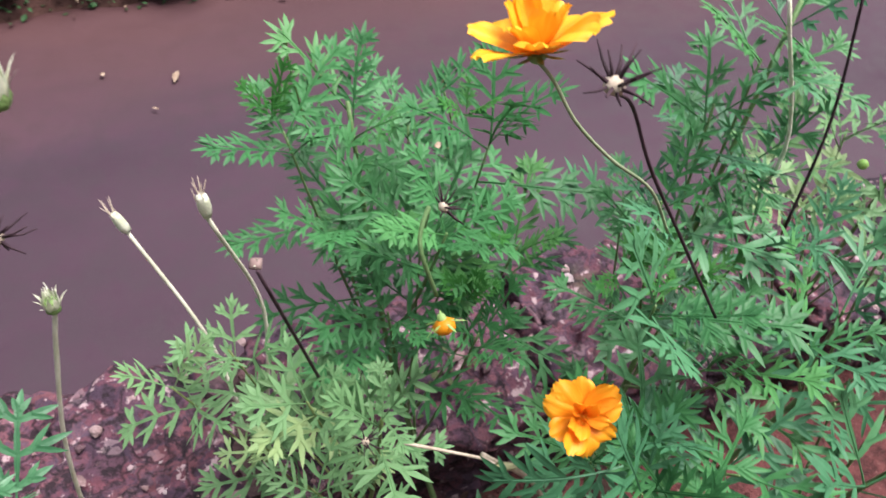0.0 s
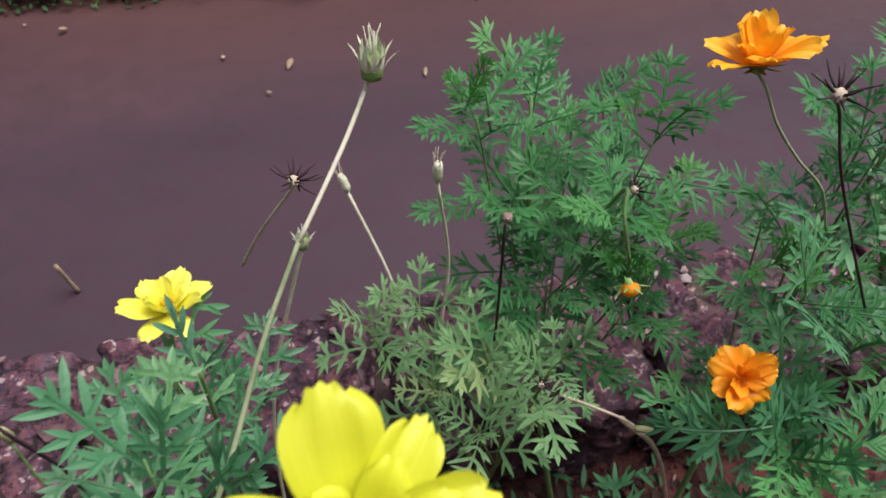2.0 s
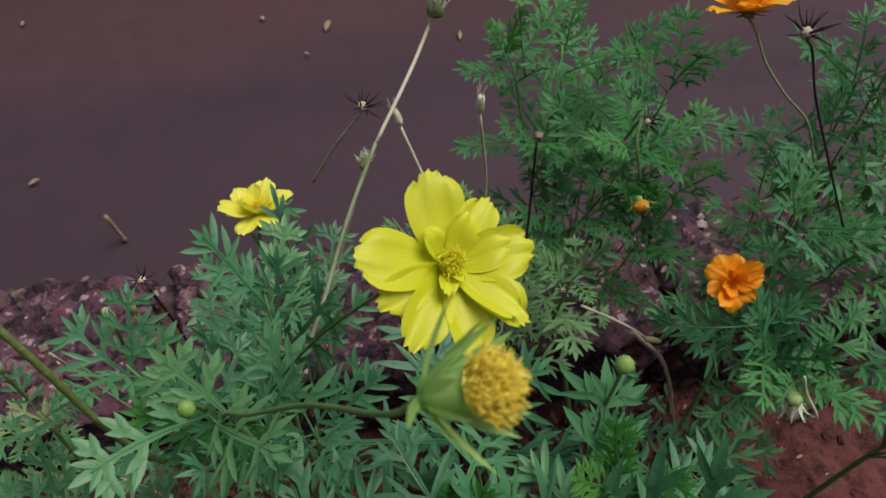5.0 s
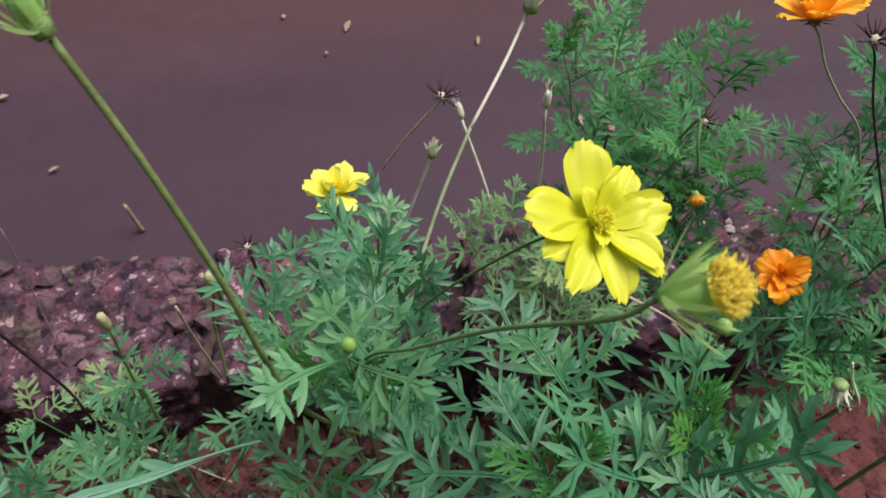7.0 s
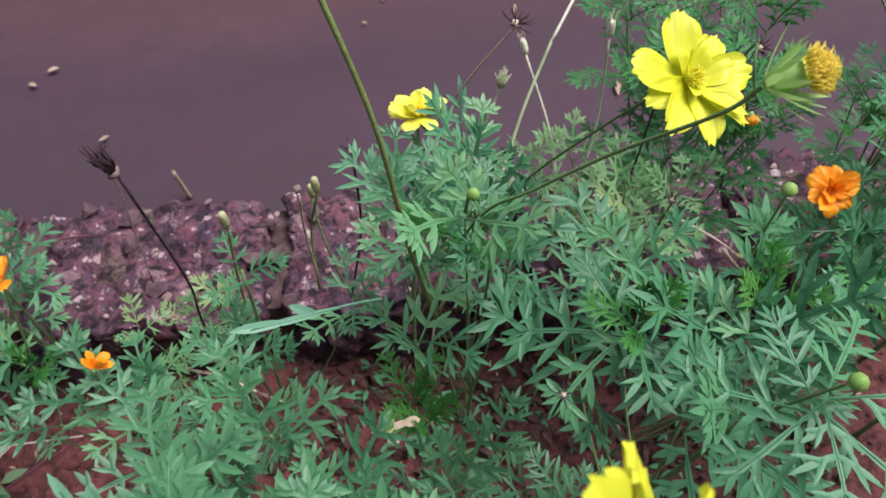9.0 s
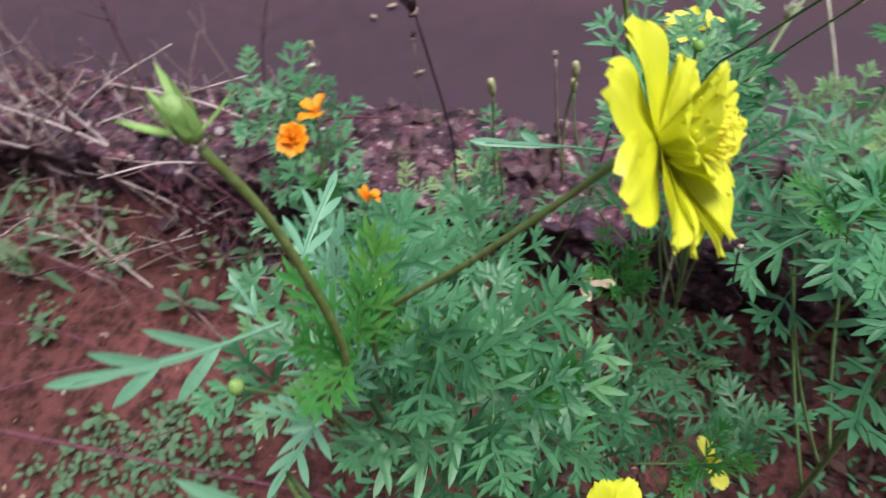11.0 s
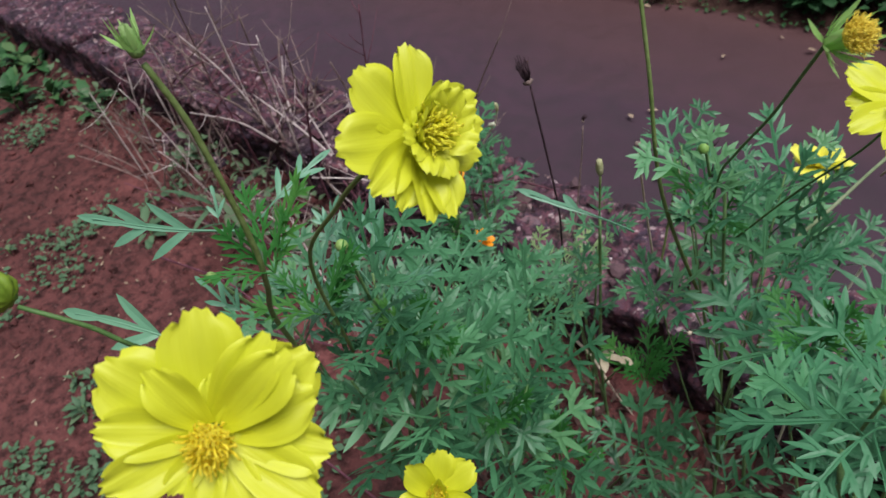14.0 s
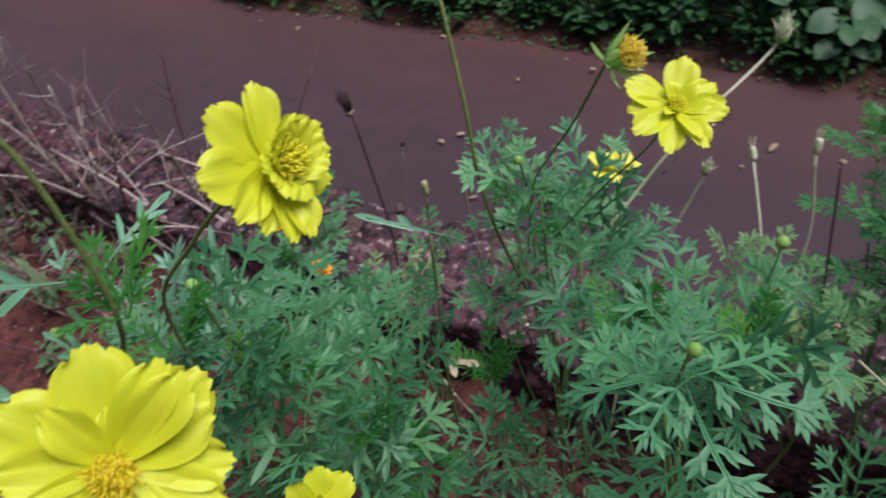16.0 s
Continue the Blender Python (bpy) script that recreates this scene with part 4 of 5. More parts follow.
# plant with the orange flowers
p, b = cosmos("dense cosmos plant with two orange flowers", (0.30, 0.20, 0), [
    (0.330, 0.360, 0.500, 9, 1.0), (0.345, 0.325, 0.630, 10, 1.05), (0.300, 0.290, 0.580, 10, 1.0), (0.255, 0.215, 0.575, 10, 1.0),
    (0.205, 0.160, 0.480, 10, 1.0), (0.300, 0.185, 0.520, 10, 1.0), (0.360, 0.250, 0.560, 9, 1.0), (0.250, 0.165, 0.480, 9, 1.0),
    (0.220, 0.125, 0.500, 9, 1.0), (0.240, 0.100, 0.500, 8, 1.0), (0.300, 0.120, 0.480, 8, 1.0), (0.380, 0.180, 0.520, 8, 1.0), (0.405, 0.320, 0.560, 8, 1.0), (0.430, 0.370, 0.670, 9, 1.0), (0.385, 0.340, 0.650, 8, 1.0)], 3, LEAVES_LACE[:3] + LEAVES[:3], size=0.080, dense=0.72)
stalk(p, b, [(0.266, 0.242, 0.614), (0.236, 0.240, 0.665), (0.199, 0.236, 0.703), (0.173, 0.238, 0.733), (0.160, 0.244, 0.755), (0.151, 0.248, 0.766)], 0.0010, 0.0009, M_STEM_GREY)
flower(p, b, (0.151, 0.249, 0.770), (-0.05, 0.34, 0.93), 0.0325, "amber", 8, 6, 12, 5, cup=14)
stalk(p, b, [(0.215, 0.17, 0.50), (0.19, 0.165, 0.55), (0.174, 0.160, 0.573)], 0.0014, 0.0012, M_STEM)
flower(p, b, (0.174, 0.158, 0.580), (-0.20, -0.55, 0.80), 0.0225, "orange", 9, 5, 0, 6, cup=6)
stalk(p, b, [(0.273, 0.186, 0.597), (0.228, 0.201, 0.675), (0.195, 0.205, 0.730), (0.176, 0.208, 0.768), (0.151, 0.192, 0.795)], 0.0010, 0.0008, M_BLACK)
seed_pod(p, b, (0.151, 0.192, 0.797), (0.1, 0.1, 1), 0.019, "spider")
stalk(p, b, [(0.39, 0.30, 0.50), (0.398, 0.294, 0.60), (0.352, 0.312, 0.72)], 0.0017, 0.0013, M_SEPAL_PALE)
seed_pod(p, b, (0.350, 0.313, 0.732), (-0.1, 0.0, 1), 0.013, "straw")
stalk(p, b, [(0.40, 0.26, 0.55), (0.405, 0.28, 0.64), (0.392, 0.30, 0.73)], 0.0013, 0.0010, M_BLACK)
seed_pod(p, b, (0.391, 0.301, 0.738), (0, 0, 1), 0.016, "tight")
stalk(p, b, [(0.28, 0.10, 0.42), (0.215, 0.055, 0.54), (0.185, 0.058, 0.59), (0.175, 0.062, 0.612)], 0.0011, 0.0009, M_SEPAL_PALE)
seed_pod(p, b, (0.176, 0.055, 0.585), (0.2, -0.3, -0.8), 0.012, "green")
bud(p, b, (0.400, 0.240, 0.640), (0, 0, 1), 0.0036, True)
extra_leaf(p, b, (0.193, 0.131, 0.556), (0.110, 0.151, 0.536), LEAVES[4], (0, -0.8, 0.6))
FEATHER_AT += [((0.30, 0.24, 0.54), p, b), ((0.27, 0.27, 0.53), p, b)]

# plant of the small lemon flower
p, b = cosmos("slender cosmos plant with a small lemon yellow flower", (-0.19, 0.22, 0), [
    (-0.190, 0.225, 0.585, 9, 0.85), (-0.215, 0.195, 0.555, 9, 0.9), (-0.165, 0.195, 0.570, 9, 0.9), (-0.180, 0.235, 0.510, 6, 0.8),
    (-0.145, 0.225, 0.520, 7, 0.9)], 4, LEAVES_SAGE, size=0.064, stem=0.003, dense=0.46)
stalk(p, b, [(-0.190, 0.225, 0.56), (-0.188, 0.246, 0.595), (-0.186, 0.257, 0.610)], 0.0014, 0.0012, M_STEM)
flower(p, b, (-0.186, 0.256, 0.611), (0.0, 0.12, 1), 0.0290, "lemon", 8, 6, 30, 8, cup=12)
extra_leaf(p, b, (-0.157, 0.180, 0.660), (-0.1662, 0.1952, 0.7147), LEAF_SIMPLE[0], (0.5, -0.8, 0.2))
extra_leaf(p, b, (-0.158, 0.182, 0.655), (-0.140, 0.186, 0.690), LEAF_SIMPLE[0], (0.2, -1, 0.2))
stalk(p, b, [(-0.172, 0.205, 0.54), (-0.160, 0.180, 0.60), (-0.157, 0.180, 0.662)], 0.0016, 0.0012, M_STEM)
stalk(p, b, [(-0.21, 0.20, 0.30), (-0.262, 0.182, 0.42), (-0.282, 0.190, 0.52), (-0.286, 0.200, 0.575)], 0.0012, 0.001, M_STEM)
seed_pod(p, b, (-0.286, 0.202, 0.581), (0, 0, 1), 0.012, "closed")

# plant that carries the tall yellow flower and the spent head
p, b = cosmos("cosmos plant with a large yellow flower on a long stalk", (-0.17, 0.05, 0), [
    (-0.180, 0.020, 0.780, 10, 0.75), (-0.165, 0.100, 0.700, 9, 0.9), (-0.205, 0.050, 0.720, 10, 0.9), (-0.145, 0.040, 0.700, 9, 0.9),
    (-0.216, 0.050, 0.775, 9, 0.72), (-0.165, 0.010, 0.785, 8, 0.70), (-0.165, 0.108, 0.725, 8, 0.8),
    (-0.160, 0.060, 0.640, 9, 0.95), (-0.200, 0.090, 0.650, 8, 0.95), (-0.210, 0.010, 0.660, 8, 0.95), (-0.155, 0.130, 0.640, 8, 0.9)], 5, LEAVES_SAGE[:3] + LEAVES[3:], size=0.067, stem=0.0024, dense=0.42)
stalk(p, b, [(-0.175, 0.055, 0.70), (-0.139, 0.057, 0.760), (-0.107, 0.047, 0.812), (-0.090, 0.031, 0.852)], 0.0008, 0.0007, M_STEM_DARK)
flower(p, b, (-0.0852, 0.0200, 0.8690), (0.24, -0.34, 0.90), 0.0300, "yellow", 0, 0, 0, 22, top=(0.136, 0.807, 0.575), shape=[
    (90, 1.02, 8, 0), (122, 0.86, -2, 5), (12, 0.98, 10, 0), (-31, 0.84, 2, 5), (-87, 0.90, 14, 1), (-126, 1.0, 2, 5), (-165, 1.0, 0, 5), (153, 1.0, 2, 5),
    (-24, 0.56, 26, 1), (-130, 0.90, 15, 5), (168, 0.42, 34, 5), (-78, 0.66, 20, 1), (38, 0.46, 30, 1), (100, 0.30, 55, 6), (200, 0.32, 52, 5)], eye=0.72, young=True)
stalk(p, b, [(-0.190, 0.040, 0.70), (-0.172, 0.014, 0.790), (-0.155, -0.004, 0.830), (-0.131, -0.024, 0.877), (-0.111, -0.048, 0.922), (-0.1045, -0.052, 0.937)], 0.0008, 0.0008, M_STEM)
spent_head(p, b, (-0.1005, -0.053, 0.9405), (0.78, -0.22, 0.55), 0.0112, True, 0)
bud(p, b, (-0.179, 0.007, 0.817), (0, -0.2, 1), 0.0034, True)
stalk(p, b, [(-0.180, 0.020, 0.785), (-0.180, 0.012, 0.812)], 0.0011, 0.0010, M_STEM)
stalk(p, b, [(-0.190, 0.050, 0.62), (-0.145, 0.110, 0.675), (-0.118, 0.1575, 0.7155), (-0.095, 0.193, 0.7437)], 0.0015, 0.0012, M_STEM_GREY)
stalk(p, b, [(-0.0955, 0.192, 0.7430), (-0.070, 0.225, 0.767), (-0.0565, 0.2445, 0.782), (-0.0530, 0.2475, 0.790)], 0.0012, 0.0011, M_STEM_PALE)
seed_pod(p, b, (-0.052, 0.248, 0.793), (0.05, 0.1, 1), 0.0115, "green")
stalk(p, b, [(-0.180, 0.090, 0.50), (-0.196, 0.045, 0.640), (-0.210, 0.015, 0.760), (-0.222, 0.020, 0.850), (-0.237, 0.033, 0.905), (-0.250, 0.042, 0.944)], 0.0015, 0.0013, M_STEM_OLIVE)
seed_pod(p, b, (-0.2525, 0.042, 0.951), (-0.35, 0.2, 0.9), 0.0125, "leafy")
extra_leaf(p, b, (-0.228, 0.008, 0.722), (-0.309, -0.015, 0.749), LEAF_LONG, (0.1, -0.6, 1))
FEATHER_AT += [((-0.175, 0.03, 0.74), p, b)]

# front plant with grey-green leaves
p, b = cosmos("broad grey-green cosmos plant with closed buds", (0.00, -0.03, 0), [
    (-0.030, -0.030, 0.720, 8, 1.0), (-0.065, 0.045, 0.670, 8, 0.9), (-0.050, -0.090, 0.740, 8, 0.95), (-0.100, -0.020, 0.660, 9, 1.0),
    (-0.040, -0.060, 0.650, 8, 1.0), (-0.085, 0.080, 0.585, 8, 0.9)], 6, size=0.086, dense=0.34)
bud(p, b, (-0.038, -0.106, 0.822), (0.1, -0.2, 1), 0.0042, True)
stalk(p, b, [(-0.048, -0.092, 0.75), (-0.040, -0.104, 0.815)], 0.0009, 0.0008, M_STEM)
bud(p, b, (-0.085, -0.030, 0.752), (0, 0, 1), 0.0036, True)
bud(p, b, (-0.012, 0.0098, 0.7959), (0, 0.1, 1), 0.0042, True)
stalk(p, b, [(-0.022, -0.015, 0.70), (-0.015, 0.004, 0.75), (-0.012, 0.0095, 0.792)], 0.0010, 0.0008, M_STEM)
stalk(p, b, [(-0.128, -0.050, 0.66), (-0.138, -0.064, 0.70), (-0.142, -0.073, 0.748)], 0.0008, 0.0007, M_BLACK)
seed_pod(p, b, (-0.142, -0.073, 0.754), (0, 0, 1), 0.008, "spider")
extra_leaf(p, b, (-0.008, -0.002, 0.737), (0.009, 0.041, 0.740), LEAVES[4], (0, -1, 0.5))
extra_leaf(p, b, (-0.040, 0.020, 0.650), (-0.078, 0.082, 0.690), LEAVES[0], (0, -1, 0.6))
for (ax, ay, az), turn in (((-0.039, -0.104, 0.800), 0), ((-0.017, -0.049, 0.735), 25), ((-0.086, -0.026, 0.728), 10)):
    # rosettes of spreading leaves under the buds
    for k in range(7):
        ang, rise = radians(turn + 51 * k), (-0.10, -0.34, 0.12)[k % 3]
        if turn == 25 and k in (6, 7):
            continue
        ln = (0.078, 0.070, 0.060)[k % 3] * (0.88 if turn == 0 else 1.0)
        o = Vector((ax, ay, az - 0.006 * (k % 4)))
        extra_leaf(p, b, o, o + Vector((math.cos(ang), math.sin(ang), rise)) * ln, LEAVES[(k * 5 + turn) % 6], (0, -0.2, 1))
FEATHER_AT += [((-0.085, -0.03, 0.73), p, b), ((-0.01, -0.02, 0.72), p, b)]

# small plants by the wall's foot
p, b = cosmos("sparse cosmos plant with dry seed heads beside the wall", (-0.34, 0.13, 0), [
    (-0.345, 0.130, 0.575, 8, 0.7), (-0.362, 0.105, 0.470, 8, 0.8), (-0.355, 0.085, 0.500, 8, 0.8), (-0.255, 0.110, 0.540, 7, 0.85)], 7, LEAVES_SAGE, size=0.073, stem=0.0030)
stalk(p, b, [(-0.40, 0.13, 0.45), (-0.393, 0.123, 0.52), (-0.381, 0.110, 0.60), (-0.379, 0.092, 0.750)], 0.0011, 0.0010, M_BLACK)
seed_pod(p, b, (-0.379, 0.090, 0.755), (-0.2, -0.1, 1), 0.022, "tight")
stalk(p, b, [(-0.262, 0.15, 0.48), (-0.245, 0.167, 0.57), (-0.243, 0.155, 0.680)], 0.0012, 0.001, M_BLACK)
seed_pod(p, b, (-0.243, 0.153, 0.687), (0, -0.2, 1), 0.012, "spider")
stalk(p, b, [(-0.285, 0.13, 0.55), (-0.282, 0.110, 0.65), (-0.277, 0.095, 0.715)], 0.0011, 0.0009, M_STRAW)
seed_pod(p, b, (-0.277, 0.094, 0.722), (0, 0, 1), 0.0085, "bare")
stalk(p, b, [(-0.29, 0.15, 0.50), (-0.288, 0.165, 0.57), (-0.274, 0.153, 0.640)], 0.0013, 0.0011, M_STEM_OLIVE)
seed_pod(p, b, (-0.274, 0.153, 0.650), (0, 0, 1), 0.012, "closed")
stalk(p, b, [(-0.36, 0.14, 0.46), (-0.354, 0.140, 0.55), (-0.344, 0.134, 0.630)], 0.0013, 0.0011, M_STEM_OLIVE)
seed_pod(p, b, (-0.344, 0.134, 0.640), (0, 0, 1), 0.013, "closed")
stalk(p, b, [(-0.52, 0.30, 0.30), (-0.517, 0.33, 0.42), (-0.514, 0.340, 0.490)], 0.0011, 0.0009, M_DRY)
seed_pod(p, b, (-0.514, 0.340, 0.498), (0.3, 0.2, 1), 0.011, "tight")

p, b = cosmos("low cosmos plant with small orange flowers by the wall", (-0.52, 0.12, 0), [
    (-0.500, 0.080, 0.460, 9, 0.9), (-0.570, 0.120, 0.470, 9, 0.9), (-0.450, 0.050, 0.470, 9, 0.9), (-0.540, 0.070, 0.430, 8, 0.9),
    (-0.460, 0.110, 0.430, 8, 0.9), (-0.590, 0.080, 0.420, 8, 0.9), (-0.420, 0.000, 0.500, 8, 0.9)], 8, LEAVES_SAGE, size=0.073, stem=0.003, dense=0.46)
flower(p, b, (-0.481, 0.086, 0.511), (0.5, 0.4, 0.6), 0.016, "orange", 5, 3, 0, 31, cup=30)
flower(p, b, (-0.630, 0.190, 0.462), (0.1, -0.5, 0.85), 0.0235, "orange", 8, 6, 0, 32, cup=16)
flower(p, b, (-0.535, 0.135, 0.582), (-0.2, 0.3, 0.9), 0.0215, "orange", 5, 2, 0, 33, cup=10, missing=(1,))
stalk(p, b, [(-0.575, 0.130, 0.42), (-0.628, 0.188, 0.455)], 0.0012, 0.001, M_STEM)
stalk(p, b, [(-0.560, 0.120, 0.46), (-0.536, 0.134, 0.576)], 0.0012, 0.001, M_STEM)
stalk(p, b, [(-0.490, 0.080, 0.45), (-0.483, 0.084, 0.505)], 0.0012, 0.001, M_STEM)
FEATHER_AT += [((-0.56, 0.12, 0.45), p, b)]

p, b = cosmos("weak cosmos plant with yellowing leaves on the wall", (-0.67, 0.28, 0), [
    (-0.690, 0.300, 0.430, 8, 0.8), (-0.650, 0.290, 0.420, 7, 0.8), (-0.720, 0.280, 0.380, 7, 0.8), (-0.770, 0.320, 0.400, 8, 0.8), (-0.740, 0.300, 0.330, 8, 0.9)], 9, LEAVES_SAGE, size=0.0798, stem=0.003, dense=0.95)
stalk(p, b, [(-0.68, 0.30, 0.42), (-0.65, 0.312, 0.47), (-0.641, 0.312, 0.495)], 0.0011, 0.0009, M_STRAW)
seed_pod(p, b, (-0.641, 0.312, 0.500), (0, 0, 1), 0.010, "closed")
seed_pod(p, b, (-0.652, 0.305, 0.470), (0.8, 0, 0.5), 0.010, "straw")

# middle of the bed
p, b = cosmos("bushy green cosmos with finely divided leaves mid bed", (-0.29, -0.05, 0), [
    (-0.310, -0.030, 0.620, 10, 0.9), (-0.350, -0.045, 0.570, 10, 0.9), (-0.265, -0.070, 0.615, 10, 0.9), (-0.240, -0.125, 0.585, 7, 0.9),
    (-0.180, -0.060, 0.560, 9, 0.9), (-0.250, -0.110, 0.560, 9, 0.9), (-0.305, -0.100, 0.580, 9, 0.9), (-0.370, 0.000, 0.540, 8, 0.9),
    (-0.390, -0.060, 0.560, 8, 0.9), (-0.330, 0.020, 0.560, 8, 0.9), (-0.270, -0.140, 0.600, 9, 0.9), (-0.200, -0.130, 0.520, 8, 0.9)], 10, LEAVES_SAGE, size=0.0718, stem=0.003, dense=0.50)
part("leaf", LEAF_DEAD, p, aim(Vector((-0.244, -0.032, 0.611)) - b, (1, 0.12, 0.1), (0, -0.5, 1), 0.034), "withered cream-coloured leaf")
flower(p, b, (-0.118, -0.103, 0.489), (0.1, -0.1, 1), 0.0215, "lemon", 6, 0, 100, 41, cup=8, missing=(0, 2, 3, 5))
stalk(p, b, [(-0.18, -0.11, 0.46), (-0.119, -0.103, 0.484)], 0.0012, 0.001, M_STEM)
FEATHER_AT += [((-0.215, 0.00, 0.57), p, b), ((-0.205, -0.02, 0.585), p, b), ((-0.225, -0.10, 0.56), p, b), ((-0.13, -0.12, 0.53), p, b)]

p, b = cosmos("low bushy cosmos seedling with dark green leaves near the wall", (0.06, 0.10, 0), [
    (0.110, 0.030, 0.440, 9, 0.9), (0.165, 0.040, 0.420, 9, 0.9), (0.120, 0.110, 0.400, 8, 0.9), (0.200, 0.090, 0.380, 8, 0.9)], 43, LEAVES, size=0.078, stem=0.003)

p, b = cosmos("pale straggling cosmos with yellowed lower leaves by the wall", (-0.44, 0.20, 0), [
    (-0.460, 0.210, 0.360, 8, 0.85), (-0.410, 0.170, 0.430, 8, 0.85), (-0.500, 0.190, 0.380, 8, 0.8), (-0.380, 0.170, 0.480, 8, 0.8),
    (-0.470, 0.160, 0.330, 8, 0.9)], 44, LEAVES_PALE, size=0.050, stem=0.0024, dense=0.60)

p, b = cosmos("young cosmos with slender pointed grey-green leaves, some with sky sheen coloured in", (-0.35, -0.18, 0), [
    (-0.318, -0.190, 0.800, 10, 0.8), (-0.300, -0.162, 0.800, 10, 0.8), (-0.325, -0.212, 0.785, 9, 0.8), (-0.367, -0.165, 0.750, 9, 0.95),
    (-0.376, -0.195, 0.735, 9, 0.95), (-0.340, -0.130, 0.750, 10, 0.95), (-0.280, -0.175, 0.775, 9, 0.8)], 45, LEAVES_SAGE[:1] + LEAF_SIMPLE[:2] + LEAVES_SAGE[2:3], size=0.066, stem=0.003)

p, b = cosmos("low spreading cosmos shoots over bare red soil", (-0.15, -0.02, 0), [
    (-0.213, -0.002, 0.420, 9, 0.9), (-0.141, 0.015, 0.420, 9, 0.9), (-0.150, -0.069, 0.430, 9, 0.9), (-0.096, -0.071, 0.420, 9, 0.9),
    (-0.068, -0.040, 0.400, 8, 0.9), (-0.180, -0.040, 0.380, 8, 0.9), (-0.110, -0.020, 0.380, 8, 0.9)], 46, LEAVES_SAGE, size=0.0661, stem=0.0026, dense=0.48)

# front plant with the two big yellow flowers
p, b = cosmos("tall cosmos plant with large semi-double yellow flowers", (-0.31, -0.17, 0), [
    (-0.305, -0.165, 0.775, 10, 0.85), (-0.280, -0.140, 0.715, 10, 0.95), (-0.335, -0.140, 0.715, 10, 0.95), (-0.255, -0.180, 0.715, 10, 0.95),
    (-0.345, -0.100, 0.655, 10, 0.95), (-0.250, -0.105, 0.650, 10, 0.95), (-0.300, -0.205, 0.740, 9, 0.85), (-0.310, -0.120, 0.680, 9, 0.95),
    (-0.375, -0.060, 0.640, 9, 0.9), (-0.230, -0.150, 0.640, 9, 0.95), (-0.290, -0.190, 0.660, 9, 0.95), (-0.265, -0.210, 0.620, 8, 0.95)], 11, LEAVES_SAGE, size=0.0741, stem=0.0034, dense=0.50)
stalk(p, b, [(-0.335, -0.205, 0.700), (-0.312, -0.223, 0.810), (-0.282, -0.228, 0.865), (-0.273, -0.227, 0.900), (-0.273, -0.226, 0.960), (-0.276, -0.229, 0.992)], 0.0016, 0.0013, M_STEM_OLIVE)
seed_pod(p, b, (-0.276, -0.229, 1.000), (-0.1, 0.05, 1), 0.0100, "leafy")
stalk(p, b, [(-0.300, -0.195, 0.76), (-0.279, -0.204, 0.860), (-0.232, -0.203, 0.920), (-0.210, -0.199, 0.944), (-0.191, -0.1910, 0.9610)], 0.0011, 0.0010, M_STEM_OLIVE)
flower(p, b, (-0.1846, -0.1904, 0.9639), (0.875, 0.03, 0.48), 0.0330, "yellow", 0, 0, 0, 51, top=(-0.288, 0.539, 0.792), shape=[
    (48, 0.88, 2, 0), (8, 0.86, 2, 5), (96, 0.90, 0, 0), (132, 0.84, 6, 5), (156, 0.78, 4, 5), (180, 0.86, 8, 5), (198, 0.86, 10, 5), (252, 0.70, 8, 0), (280, 0.74, 8, 0), (302, 0.76, 10, 0), (320, 0.60, 14, 1),
    (24, 0.56, 58, 6), (354, 0.58, 54, 1), (62, 0.48, 60, 6), (100, 0.46, 60, 4), (136, 0.48, 60, 4), (172, 0.54, 56, 4), (206, 0.54, 48, 4), (244, 0.60, 46, 1), (284, 0.62, 46, 1), (318, 0.64, 48, 1), (226, 0.40, 62, 4), (160, 0.36, 66, 4), (118, 0.34, 68, 6), (80, 0.34, 70, 4), (40, 0.40, 66, 4), (265, 0.36, 60, 6), (300, 0.36, 62, 4)], eye=1.0, eye_at=(0.02, 0.02, 0.27), young=True)
stalk(p, b, [(-0.330, -0.250, 0.78), (-0.260, -0.285, 0.860), (-0.195, -0.300, 0.920), (-0.167, -0.2985, 0.9460)], 0.0012, 0.0011, M_STEM_OLIVE)
flower(p, b, (-0.1606, -0.3002, 0.9518), (0.73, -0.267, 0.629), 0.0360, "yellow", 0, 0, 0, 62, top=(-0.503, 0.707, 0.497), shape=[
    (12, 0.90, 8, 0), (58, 0.90, 6, 0), (90, 0.76, 6, 5), (120, 0.78, 4, 5), (148, 0.46, 6, 5), (178, 0.54, 8, 5), (212, 0.56, 4, 5), (242, 0.86, 6, 5), (290, 0.76, 14, 1), (266, 0.82, 4, 5), (314, 0.88, 8, 0),
    (336, 0.84, 17, 5), (322, 0.86, 24, 5), (46, 0.66, 17, 5), (6, 0.40, 12, 5)], eye=0.84, eye_at=(-0.03, -0.08, 0.10))
stalk(p, b, [(-0.300, -0.260, 0.84), (-0.237, -0.291, 0.920), (-0.234, -0.302, 0.948), (-0.246, -0.313, 0.962)], 0.0009, 0.0008, M_STEM_DARK)
bud(p, b, (-0.254, -0.315, 0.966), (-0.85, -0.25, 0.4), 0.0066, False)
bud(p, b, (-0.327, -0.237, 0.854), (0, 0, 1), 0.0034, True)
stalk(p, b, [(-0.33, -0.22, 0.80), (-0.327, -0.236, 0.850)], 0.0011, 0.001, M_STEM)
bud(p, b, (-0.295, -0.176, 0.840), (0, 0, 1), 0.0038, True)
stalk(p, b, [(-0.300, -0.170, 0.785), (-0.295, -0.175, 0.836)], 0.0011, 0.001, M_STEM)
